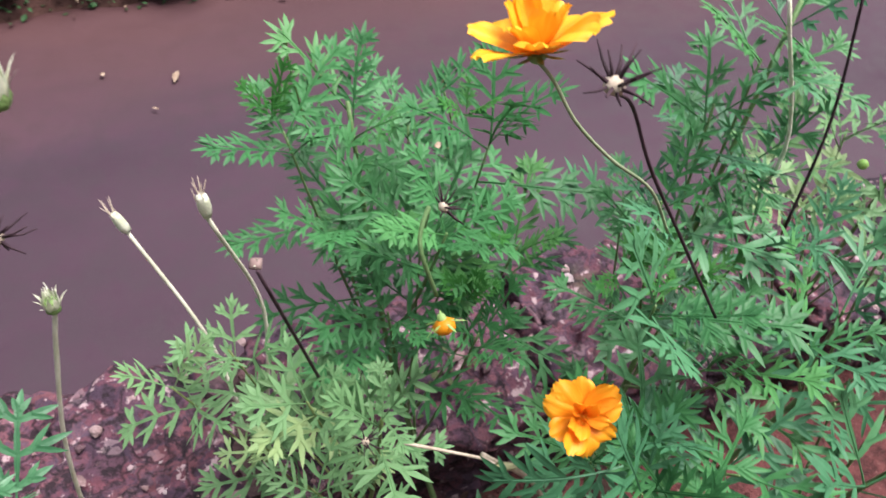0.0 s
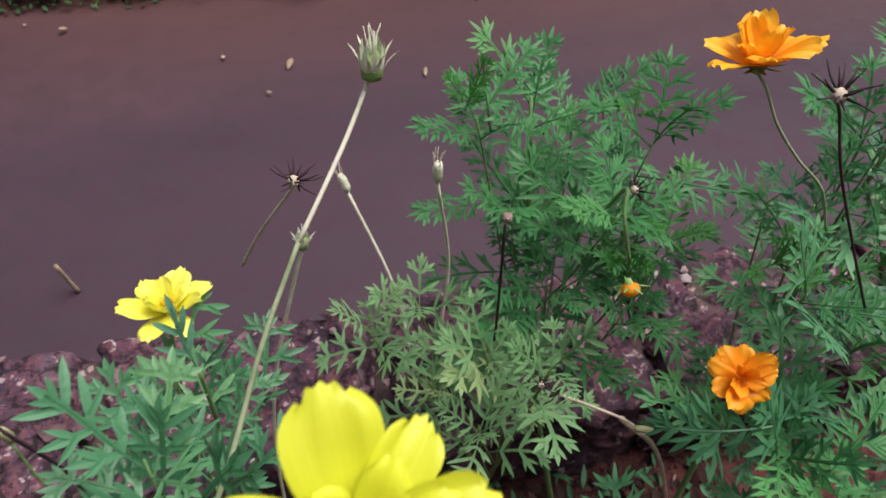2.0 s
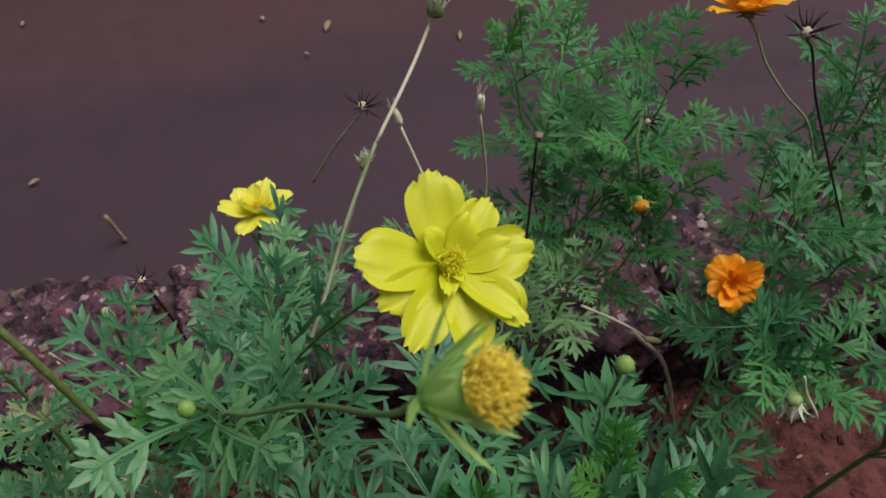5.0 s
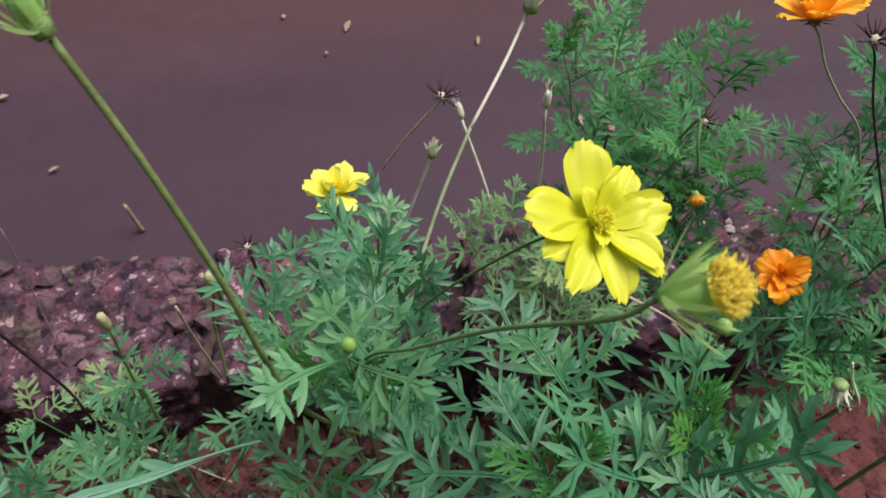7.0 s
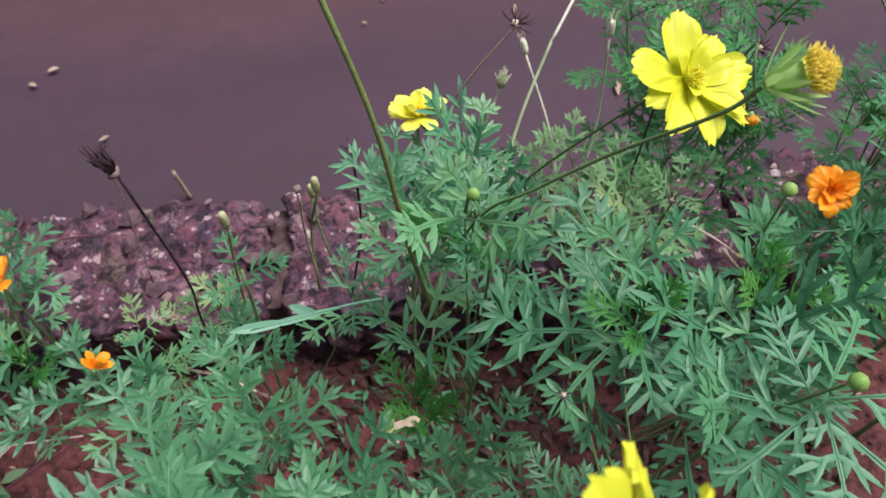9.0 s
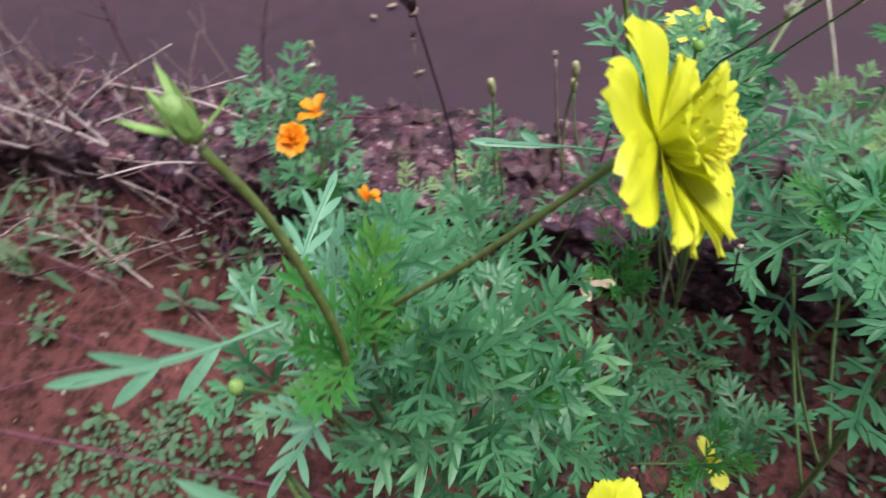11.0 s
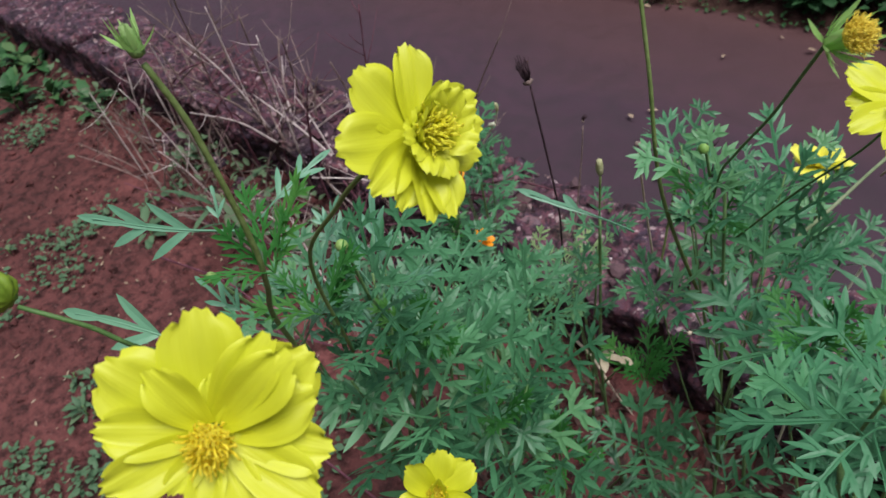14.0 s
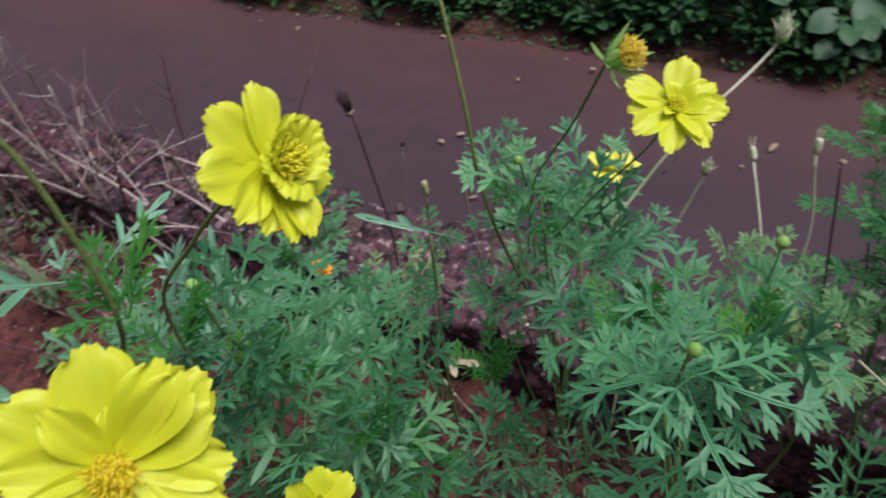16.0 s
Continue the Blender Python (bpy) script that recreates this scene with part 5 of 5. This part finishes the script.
extra_leaf(p, b, (-0.300, -0.222, 0.889), (-0.356, -0.266, 0.905), LEAF_SIMPLE[0], (0.6, -0.5, 0.65))
extra_leaf(p, b, (-0.305, -0.208, 0.881), (-0.311, -0.155, 0.885), LEAF_SIMPLE[0], (0.6, -0.5, 0.65))
extra_leaf(p, b, (-0.280, -0.276, 0.878), (-0.319, -0.299, 0.899), LEAF_SIMPLE[2], (0.6, -0.5, 0.65))
extra_leaf(p, b, (-0.304, -0.226, 0.895), (-0.315, -0.216, 0.907), LEAF_SIMPLE[2], (0.6, -0.5, 0.65))
extra_leaf(p, b, (-0.280, -0.249, 0.869), (-0.300, -0.249, 0.883), LEAF_SIMPLE[2], (0.6, -0.5, 0.65))
extra_leaf(p, b, (-0.280, -0.246, 0.862), (-0.298, -0.242, 0.875), LEAF_SIMPLE[2], (0.6, -0.5, 0.65))
flower(p, b, (-0.187, -0.2375, 0.776), (0.55, -0.15, 0.80), 0.0225, "yellow", 7, 3, 20, 71, cup=20)
stalk(p, b, [(-0.270, -0.200, 0.62), (-0.215, -0.225, 0.73), (-0.189, -0.237, 0.770)], 0.0014, 0.0012, M_STEM)
FEATHER_AT += [((-0.275, -0.224, 0.875), p, b), ((-0.300, -0.20, 0.80), p, b), ((-0.275, -0.16, 0.74), p, b), ((-0.245, -0.14, 0.66), p, b), ((-0.305, -0.13, 0.70), p, b)]

# more of the bed beside and behind
for i, (x, y, z, tint) in enumerate([(0.52, 0.22, 0.52, 0), (0.46, 0.10, 0.50, 0), (0.60, 0.36, 0.45, 1)]):
    p, b = cosmos(rich, (x, y, 0), [(x + 0.07 * math.cos(2.4 * k), y + 0.07 * math.sin(2.4 * k), z - 0.03 * (k % 3), 8, 1.0) for k in range(6)], 20 + i,
                  LEAVES_PALE if tint else LEAVES, size=0.085)

# tufts of fine young leaves
rnd = random.Random(77)
for at, plant, base in FEATHER_AT:
    for k in range(5):
        a, rise = rnd.uniform(0, 6.28), radians(rnd.uniform(20, 70))
        d = Vector((math.cos(a) * math.cos(rise), math.sin(a) * math.cos(rise), math.sin(rise)))
        part("leaf", FEATHERS[k % 2], plant, aim(Vector(at) - base, d, (0, -0.3, 1), rnd.uniform(0.032, 0.056)), "fine bright green young leaf")


# ---------------------------------------------------------------- dry twigs, weeds, litter
def blade(o, d, up, ln, wide, fold=0.25, bend=0.2):
    """A single small simple leaf: six faces, folded on its rib and bent down."""
    s = d.cross(up)
    if s.length < 1e-4:
        s = Vector((1, 0, 0))
    s.normalize()
    up = s.cross(d)
    verts, faces = [], []
    for t, w in ((0.0, 0.10), (0.35, 0.92), (0.7, 0.8), (1.0, 0.0)):
        c = o + d * (ln * t) - up * (bend * ln * t * t)
        h = 0.5 * wide * ln * w
        verts += [c - s * h + up * (fold * h), c, c + s * h + up * (fold * h)] if w else [c]
    faces = [(0, 1, 4, 3), (1, 2, 5, 4), (3, 4, 7, 6), (4, 5, 8, 7), (6, 7, 9), (7, 8, 9)]
    return verts, faces


def leaf_cloud(name, places, material, label, category, seed, size, wide, lean=0.5):
    """Many simple leaves in one mesh. places: points with an outward lean."""
    r = random.Random(seed)
    pieces = []
    for o, out in places:
        a = r.uniform(0, 6.28)
        d = (Vector((math.cos(a), math.sin(a), r.uniform(-0.25, 0.7))) + Vector(out) * lean).normalized()
        up = Vector((r.uniform(-0.4, 0.4), r.uniform(-0.4, 0.4), 1))
        pieces.append(blade(Vector(o), d, up, size * r.uniform(0.5, 1.4), wide * r.uniform(0.8, 1.2), 0.2, r.uniform(0, 0.4)))
    verts, faces = [], []
    for v, f in pieces:
        n = len(verts)
        verts += v
        faces += [tuple(i + n for i in q) for q in f]
    return tagged(new(name, mesh_of(name, verts, faces, material, smooth=False)), label, category, "", "stuff")


rnd = random.Random(5)
# hedge of weeds on the far verge
def verge_edge(x):
    return 3.80 + 0.10 * noise.noise(Vector((x * 0.9, 0, 2))) + 0.12 * noise.noise(Vector((x * 2.3, 4, 5)))


front, middle, low = [], [], []
for k in range(330):
    # mounds of leaves with dark hollows between them
    x = rnd.uniform(-10.5, 7.0) if k % 2 else rnd.uniform(-4.6, 2.4)
    back = abs(rnd.gauss(0, 0.38))
    y = verge_edge(x) + 0.10 + back
    rad = rnd.uniform(0.10, 0.26) * (0.7 + 0.5 * min(1.0, back))
    top = 0.05 + 0.55 * min(1.0, back / 0.5) * rnd.uniform(0.5, 1.2)
    core = Vector((x, y, bank_height(x, y) + top))
    for j in range(rnd.randrange(26, 52)):
        d = Vector((rnd.gauss(0, 1), rnd.gauss(0, 1) - 0.4, rnd.gauss(0, 1) + 0.3)).normalized()
        o = core + Vector((d.x * rad * 1.25, d.y * rad, d.z * rad * 0.8)) * rnd.uniform(0.6, 1.0)
        o.z = max(o.z, bank_height(o.x, o.y) + 0.01)
        (front if k % 3 else middle).append((o, d))
for k in range(5200):
    x = rnd.uniform(-10.5, 7.0)
    y = verge_edge(x) + 0.1 + abs(rnd.gauss(0, 0.5))
    middle.append(((x, y, bank_height(x, y) + rnd.uniform(0.03, 0.12) + 0.3 * rnd.random() * min(1.0, y - verge_edge(x))), (0, -0.5, 0.3)))
for k in range(2600):
    x = rnd.uniform(-10.5, 7.0)
    y = 3.74 + 0.10 * noise.noise(Vector((x * 0.9, 0, 2))) + rnd.uniform(-0.02, 0.22)
    low.append(((x, y, bank_height(x, y) + rnd.uniform(0.005, 0.06)), (0, -0.3, 0.6)))
leaf_cloud("verge_weeds", front, M_HEDGE, "dense dark green weeds along the far verge", "weeds", 1, 0.085, 0.62, 0.9)
leaf_cloud("verge_shrubs", middle, M_HEDGE, "dark green shrub leaves on the bank", "shrubs", 2, 0.062, 0.55, 0.8)
leaf_cloud("verge_creepers", low, M_HEDGE, "small creeping green leaves at the road edge", "weeds", 3, 0.036, 0.6, 0.2)
litter = []
for k in range(50):
    x = rnd.uniform(-6.5, 2.4)
    y = 3.66 + 0.10 * noise.noise(Vector((x * 0.9, 0, 2))) + rnd.gauss(0.08, 0.14)
    litter.append(((x, y, ROAD_Z + 0.012 + 0.06 * max(0, y - 3.7)), (0, 0, -0.4)))
leaf_cloud("verge_litter", litter, M_DRYLEAF, "dry brown leaves lying along the road edge", "litter", 4, 0.045, 0.45, 0.3)


def broad_weed(at, size, seed, count=8):
    """A weed with large heart-shaped leaves on stalks."""
    r = random.Random(seed)
    w = new("broadleaf_weed")
    w.matrix_basis = Matrix.Translation(at)
    tagged(w, "weed with large pale heart-shaped leaves on the verge", "weed", "broadleaf weeds on the verge")
    for k in range(count):
        a = 6.28 * k / count + r.uniform(-0.3, 0.3)
        h = size * r.uniform(0.8, 2.2)
        o = Vector((math.cos(a) * size * r.uniform(0.3, 0.8), math.sin(a) * size * r.uniform(0.3, 0.8) - 0.3 * size, h))
        v, f = tube(spline([Vector((0, 0, 0)), o * 0.6 + Vector((0, 0, 0.1 * h)), o], 4), 0.004, 0.002, 5)
        st = part("leaf_stalk", mesh_of("leaf_stalk", v, f, M_STEM), w)
        verts, faces, n = [], [], 9
        for j in range(n):
            t = j / (n - 1)
            half = 0.46 * math.sin(math.pi * min(1, 0.16 + 0.84 * t)) ** 0.75 * (1.0 if t < 0.99 else 0.0)
            notch = -0.16 * (1 - t) ** 4
            for i in range(7):
                u = -1 + i / 3
                verts.append((half * u, t + notch * abs(u), 0.10 * abs(u) * half - 0.22 * t * t + 0.012 * math.sin(9 * t + 4 * u + k)))
        for j in range(n - 1):
            for i in range(6):
                q = j * 7 + i
                faces.append((q, q + 1, q + 8, q + 7))
        d = Vector((math.cos(a) * 0.7, math.sin(a) * 0.7 - 0.5, -0.15))
        part("leaf", mesh_of("broad_leaf", verts, faces, M_BROAD), w, aim(o, d, (0, -0.7, 1), size * r.uniform(0.75, 1.15)))
    return w


for i, (x, y, s) in enumerate([(-0.78, 4.12, 0.17), (-0.46, 4.18, 0.20), (0.05, 3.98, 0.15), (0.22, 4.15, 0.19), (0.55, 4.0, 0.15), (-2.0, 4.25, 0.13), (-2.9, 4.1, 0.12), (-3.8, 4.15, 0.13), (1.2, 4.1, 0.17)]):
    broad_weed((x, y, bank_height(x, y)), s, 40 + i)

# low weeds on the bare soil
patch = []
for k in range(60000):
    x, y = rnd.uniform(-4.6, -0.62), rnd.uniform(-1.6, 0.30)
    m = noise.noise(Vector((x * 3.1, y * 3.1, 4))) + 0.7 * noise.noise(Vector((x * 9, y * 9, 8)))
    m -= max(0, -x - 3.4) * 0.5 + max(0, -y - 0.9) * 0.8 + (max(0, y + 0.10) * 1.6 if x > -2.2 else 0.12) + (0.14 if x < -1.75 else 0)
    m += 0.36 * math.exp(-((x + 1.22) / 0.34) ** 2 - ((y + 0.46) / 0.22) ** 2)
    if m > 0.16 and rnd.random() < min(1, (m - 0.10) * 2.4):
        patch.append(((x, y, soil_height(x, y) + rnd.uniform(0.002, 0.028)), (0, 0, 0.3)))
leaf_cloud("ground_weeds", patch, M_WEED, "low creeping green weeds scattered on red soil", "weeds", 6, 0.015, 0.65, 0.3)
bits = []
for k in range(900):
    x, y = rnd.uniform(-3.2, 0.6), rnd.uniform(-0.9, 0.30)
    bits.append(((x, y, soil_height(x, y) + 0.004), (0, 0, -0.2)))
bed = []
for k in range(4600):
    x, y = rnd.uniform(-0.62, 0.42), rnd.uniform(-0.26, 0.30)
    if noise.noise(Vector((x * 8, y * 8, 2))) > -0.32:
        bed.append(((x, y, soil_height(x, y) + 0.004 + 0.03 * rnd.random() ** 3), (0, 0, 0.0)))
# dense dark scraps added to deepen the shade under the plants
leaf_cloud("bed_litter", bed[:2500], M_SHADE_LITTER, "dead leaf scraps under the cosmos plants, darkened to stand for shade", "litter", 31, 0.022, 0.42, 0.2)
leaf_cloud("bed_seedlings", bed[2500:3300], M_LEAF, "small green seedlings between the cosmos stems", "seedlings", 32, 0.026, 0.3, 0.8)
leaf_cloud("soil_litter", bits, M_DRYLEAF, "small dry plant bits strewn on the soil", "litter", 7, 0.011, 0.35, 0.2)


def clods(name, count, box, z_of, lo, hi, material, label, category, seed):
    """Small uneven lumps in one mesh."""
    r = random.Random(seed)
    base_v, base_f = [], []
    bm = bmesh.new()
    bmesh.ops.create_icosphere(bm, subdivisions=1, radius=1)
    base_v = [v.co.copy() for v in bm.verts]
    base_f = [tuple(v.index for v in f.verts) for f in bm.faces]
    bm.free()
    verts, faces = [], []
    for k in range(count):
        x, y = r.uniform(box[0], box[1]), r.uniform(box[2], box[3])
        s = lo + (hi - lo) * r.random() ** 3
        q = Euler((r.uniform(0, 6), r.uniform(0, 6), r.uniform(0, 6))).to_matrix()
        o = Vector((x, y, z_of(x, y) + 0.25 * s))
        n = len(verts)
        for v in base_v:
            w = q @ (v * (s * r.uniform(0.45, 1.25)))
            verts.append(o + Vector((w.x, w.y, w.z * 0.7)))
        faces += [tuple(i + n for i in f) for f in base_f]
    return tagged(new(name, mesh_of(name, verts, faces, material, smooth=False)), label, category, "", "stuff")


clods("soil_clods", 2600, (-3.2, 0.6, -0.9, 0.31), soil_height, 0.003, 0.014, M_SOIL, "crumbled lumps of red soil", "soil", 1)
clods("wall_gravel", 300, (-2.4, 1.1, 0.315, 0.525), lambda x, y: 0.174, 0.0015, 0.008, M_STONE, "pale and reddish grit lying on the wall top", "gravel", 2)
clods("wall_chips", 260, (-2.0, 1.0, 0.32, 0.52), lambda x, y: 0.172, 0.002, 0.021, M_CHIP, "broken pinkish laterite chips on the wall top", "gravel", 3)
clods("wall_flakes", 46, (-2.0, 1.0, 0.32, 0.52), lambda x, y: 0.177, 0.002, 0.011, M_PALE_CHIP, "pale stone flakes lying on the wall top", "gravel", 4)
scraps = []
for k in range(34):
    x, y = rnd.uniform(-1.9, 0.5), rnd.uniform(0.29, 0.52)
    scraps.append(((x, y, (0.184 if y > 0.33 else soil_height(x, y)) + rnd.uniform(0, 0.006)), (0, 0, -0.1)))
leaf_cloud("wall_litter", scraps, M_LITTER, "curled pinkish-brown dead leaves on the wall top", "litter", 19, 0.019, 0.5, 0.2)
foot = []
for k in range(520):
    x = rnd.uniform(-2.8, -0.85)
    y = 0.30 - abs(rnd.gauss(0, 0.06))
    if noise.noise(Vector((x * 5, 1, 2))) > -0.05:
        foot.append(((x, y, soil_height(x, y) + rnd.uniform(0.004, 0.07)), (0, -0.5, 0.5)))
leaf_cloud("wall_foot_weeds", foot, M_WEED, "straggling green weeds along the foot of the wall", "weeds", 20, 0.024, 0.5, 0.4)
moss = []
for k in range(2600):
    x, y = rnd.uniform(-2.2, 0.9), rnd.uniform(0.315, 0.525)
    if noise.noise(Vector((x * 7, y * 7, 3))) > 0.42:
        moss.append(((x, y, 0.178 + rnd.uniform(0, 0.008)), (0, 0, 0.6)))
leaf_cloud("wall_moss", moss, M_MOSS, "tufts of dull green moss on the wall top", "moss", 9, 0.010, 0.6, 0.4)


def stone_mesh(seed):
    bm = bmesh.new()
    bmesh.ops.create_icosphere(bm, subdivisions=2, radius=1)
    for v in bm.verts:
        v.co *= 1 + 0.28 * noise.noise(v.co * 1.6 + Vector((seed * 5, 0, 0)))
        v.co.z *= 0.6
    me = bpy.data.meshes.new("stone")
    bm.to_mesh(me)
    bm.free()
    me.materials.append(M_STONE)
    return me


STONES = [stone_mesh(i) for i in range(4)]
for k in range(16):
    s = new("stone", STONES[k % 4])
    on_wall = k % 4 == 0
    x = rnd.uniform(-1.4, 0.7)
    y = rnd.uniform(0.33, 0.50) if on_wall else rnd.uniform(-0.5, 0.28)
    r = rnd.uniform(0.006, 0.012)
    z = 0.178 + 0.4 * r if on_wall else soil_height(x, y) + 0.4 * r
    s.matrix_basis = pose(x, y, z, 0, 0, rnd.uniform(0, 360)) @ Matrix.Diagonal((r, r * 0.8, r, 1))
    tagged(s, "small rough pale stone on the wall" if on_wall else "small rough stone lying on red soil", "stone", "loose stones")

RUBBLE = []
for i in range(4):
    me = stone_mesh(10 + i)
    me.materials.clear()
    me.materials.append(M_LATERITE)
    RUBBLE.append(me)
for k in range(64):
    s = new("rubble_stone", RUBBLE[k % 4])
    x = -0.78 - 1.6 * rnd.random() ** 1.2
    y = rnd.uniform(0.24, 0.50)
    r = rnd.uniform(0.010, 0.036)
    z = (0.17 if y > 0.31 else soil_height(x, y)) + 0.3 * r
    s.matrix_basis = pose(x, y, z, rnd.uniform(-20, 20), rnd.uniform(-20, 20), rnd.uniform(0, 360)) @ Matrix.Diagonal((r, r * 0.8, r, 1))
    tagged(s, "broken purple-red laterite lump beside the wall", "stone", "laterite rubble")

# chips, a stick and leaves on the road
for k, (x, y, ln, wide, ang) in enumerate([(-0.474, 3.188, 0.05, 0.7, 10), (-0.129, 3.141, 0.13, 0.4, 160), (0.541, 2.967, 0.10, 0.3, 170), (-1.77, 2.702, 0.09, 0.5, 110),
                                           (-1.465, 2.225, 0.08, 0.4, 120), (-0.248, 2.887, 0.05, 0.4, 60), (-1.854, 2.583, 0.08, 0.5, 60), (0.95, 2.35, 0.14, 0.35, 170),
                                           (-1.7, 3.3, 0.06, 0.5, 0)]):
    v, f = blade(Vector((0, 0, 0)), Vector((0, 1, 0)), Vector((0, 0, 1)), 0.65 * ln, wide, 0.35, 0.15)
    o = new("dry_leaf", mesh_of("dry_leaf", v, f, M_DRYLEAF))
    o.matrix_basis = pose(x, y, ROAD_Z + 0.022, 4, 0, ang)
    tagged(o, "small pale dry leaf lying on the asphalt", "leaf", "dry leaves on the road")


def twig(points, r0, r1, side_twigs, seed, label, material=M_DRY):
    r = random.Random(seed)
    pts = spline(points, 6)
    pieces = [tube(pts, r0, r1, 6, 0.12)]
    for k in range(side_twigs):
        i = r.randrange(len(pts) // 3, len(pts) - 1)
        d = Vector((r.uniform(-1, 1), r.uniform(-1, 1), r.uniform(-0.1, 0.9))).normalized()
        ln = r.uniform(0.04, 0.12)
        pieces.append(tube([pts[i], pts[i] + d * ln * 0.5, pts[i] + d * ln + Vector((0, 0, 0.01))], r1 * 0.9, r1 * 0.4, 5))
    v, f = join(pieces)
    o = pts[0]
    ob = new("dry_twig", mesh_of("dry_twig", [q - o for q in v], f, material))
    ob.matrix_basis = Matrix.Translation(o)
    return tagged(ob, label, "twig", "dry twigs by the wall")


rnd = random.Random(12)
for k in range(150):
    x, y = rnd.uniform(-1.95, -0.82), rnd.uniform(0.12, 0.46)
    on = 0.18 if y > 0.31 else soil_height(x, y)
    h = rnd.uniform(0.03, 0.14) if k % 3 else rnd.uniform(0.12, 0.34)
    dx, dy = rnd.uniform(-0.30, 0.32), rnd.uniform(-0.14, 0.16)
    if k % 3 == 0:
        dx, dy = 0.35 * dx, 0.5 * dy
    twig([(x, y, on - 0.01), (x + 0.45 * dx, y + 0.4 * dy, on + 0.55 * h), (x + dx, y + dy, on + h)], rnd.uniform(0.0018, 0.0036), 0.0011, rnd.randrange(1, 5), k,
         "dry brown leafless twig leaning by the wall" if k % 5 else "pale broken dry stalk by the wall", M_HAY if k % 5 == 0 else M_PURPLE if k % 4 == 1 else M_DRY)
# the dark stump of dead stems against the wall
for k in range(9):
    x = -1.02 + 0.022 * k
    twig([(x, 0.27, 0.0), (x + 0.01, 0.26, 0.12), (x + 0.05 * math.sin(k * 2.1), 0.25, 0.17 + 0.09 * math.sin(k))], 0.004, 0.0015, 2, 100 + k, "dark withered purple stem at the foot of the wall", M_PURPLE)
# fallen stalks on the soil
for k, pts in enumerate([[(-0.844, -0.224, 0.45), (-0.74, -0.20, 0.36), (-0.58, -0.16, 0.20), (-0.45, -0.12, 0.0)], [(-1.50, -0.02, 0.03), (-1.2, 0.02, 0.05), (-0.95, -0.02, 0.02)],
                         [(-0.562, 0.312, 0.02), (-0.49, 0.28, 0.04), (-0.424, 0.248, 0.02)], [(-1.35, 0.12, 0.02), (-1.1, 0.10, 0.16), (-0.92, 0.12, 0.02)],
                         [(-1.30, -0.12, 0.015), (-1.1, -0.02, 0.03), (-0.9, 0.06, 0.012)], [(0.155, 0.215, 0.40), (0.217, 0.198, 0.30), (0.30, 0.15, 0.0)]]):
    twig(pts, 0.0028, 0.0016, 1, 200 + k, "fallen pale dry stalk lying on red soil" if k in (2, 5) else "fallen dark withered stalk lying on red soil", M_STRAW if k in (2, 5) else M_PURPLE)

twig([(-1.074, 1.844, -1.485), (-1.097, 1.844, -1.297)], 0.011, 0.008, 0, 230, "short pale dry stick standing on the asphalt", M_DRYLEAF)


def clump(at, seed, count, ln, label, material=M_WEED, wide=0.5):
    """A small weed: simple leaves that rise from one crown."""
    r = random.Random(seed)
    w = new("weed")
    w.matrix_basis = Matrix.Translation(at)
    tagged(w, label, "weed", "weeds by the wall")
    for k in range(count):
        a, rise = r.uniform(0, 6.28), r.uniform(0.15, 1.1)
        d = Vector((math.cos(a) * math.cos(rise), math.sin(a) * math.cos(rise), math.sin(rise)))
        o = Vector((0, 0, r.uniform(0.0, ln * 0.9))) + d * (0.25 * ln)
        v, f = blade(Vector((0, 0, 0)), Vector((0, 1, 0)), Vector((0, 0, 1)), ln * r.uniform(0.6, 1.2), wide, 0.3, 0.35)
        part("leaf", mesh_of("weed_leaf", v, f, material), w, aim(o, d))
    v, f = tube([Vector((0, 0, -0.005)), Vector((0.004, 0, ln * 0.5)), Vector((0, 0.004, ln))], 0.0025, 0.0012, 5)
    part("stem", mesh_of("weed_stem", v, f, M_STEM), w)
    return w


for k in range(13):
    x, y = rnd.uniform(-1.8, -0.80), rnd.uniform(0.02, 0.28)
    clump((x, y, soil_height(x, y)), 300 + k, rnd.randrange(7, 12), rnd.uniform(0.024, 0.045), "small green broad-leaved weed at the foot of the wall")
for k in range(16):
    x, y = rnd.uniform(-2.6, -0.75), rnd.uniform(-0.8, 0.05)
    clump((x, y, soil_height(x, y)), 340 + k, rnd.randrange(6, 11), rnd.uniform(0.018, 0.032), "small green weed growing on bare red soil")
for k in range(2):
    clump((-1.42 + 0.09 * k, 0.16 - 0.02 * k, soil_height(-1.1, 0.2)), 380 + k, 6, 0.12, "weed with long strap-like green leaves", M_WEED, 0.13)
for k in range(12):
    x = rnd.uniform(-3.6, -2.1)
    clump((x, rnd.uniform(0.1, 0.3), soil_height(x, 0.2)), 400 + k, 16, 0.065, "dark green weed at the end of the wall", M_HEDGE, 0.55)

# blocks of the wall: top course and the next two
rnd = random.Random(3)
for course in range(3):
    x = -7.0 - 0.17 * (course % 2)
    while x < 5.2:
        k = rnd.randrange(4)
        ln = (0.335, 0.355, 0.30, 0.345)[k]
        ob = new("laterite_block", BLOCKS_FINE[k] if course == 0 and -1.9 < x < 0.7 else BLOCKS[k])
        ob.parent = wall
        ob.matrix_basis = pose(x + ln / 2, 0.42 + rnd.uniform(-0.006, 0.006), 0.084 - 0.205 * course + rnd.uniform(-0.006, 0.006), rnd.uniform(-1.5, 1.5), rnd.uniform(-1, 1), rnd.choice((0, 180)) + rnd.uniform(-1.5, 1.5))
        x += ln + rnd.uniform(0.008, 0.022)
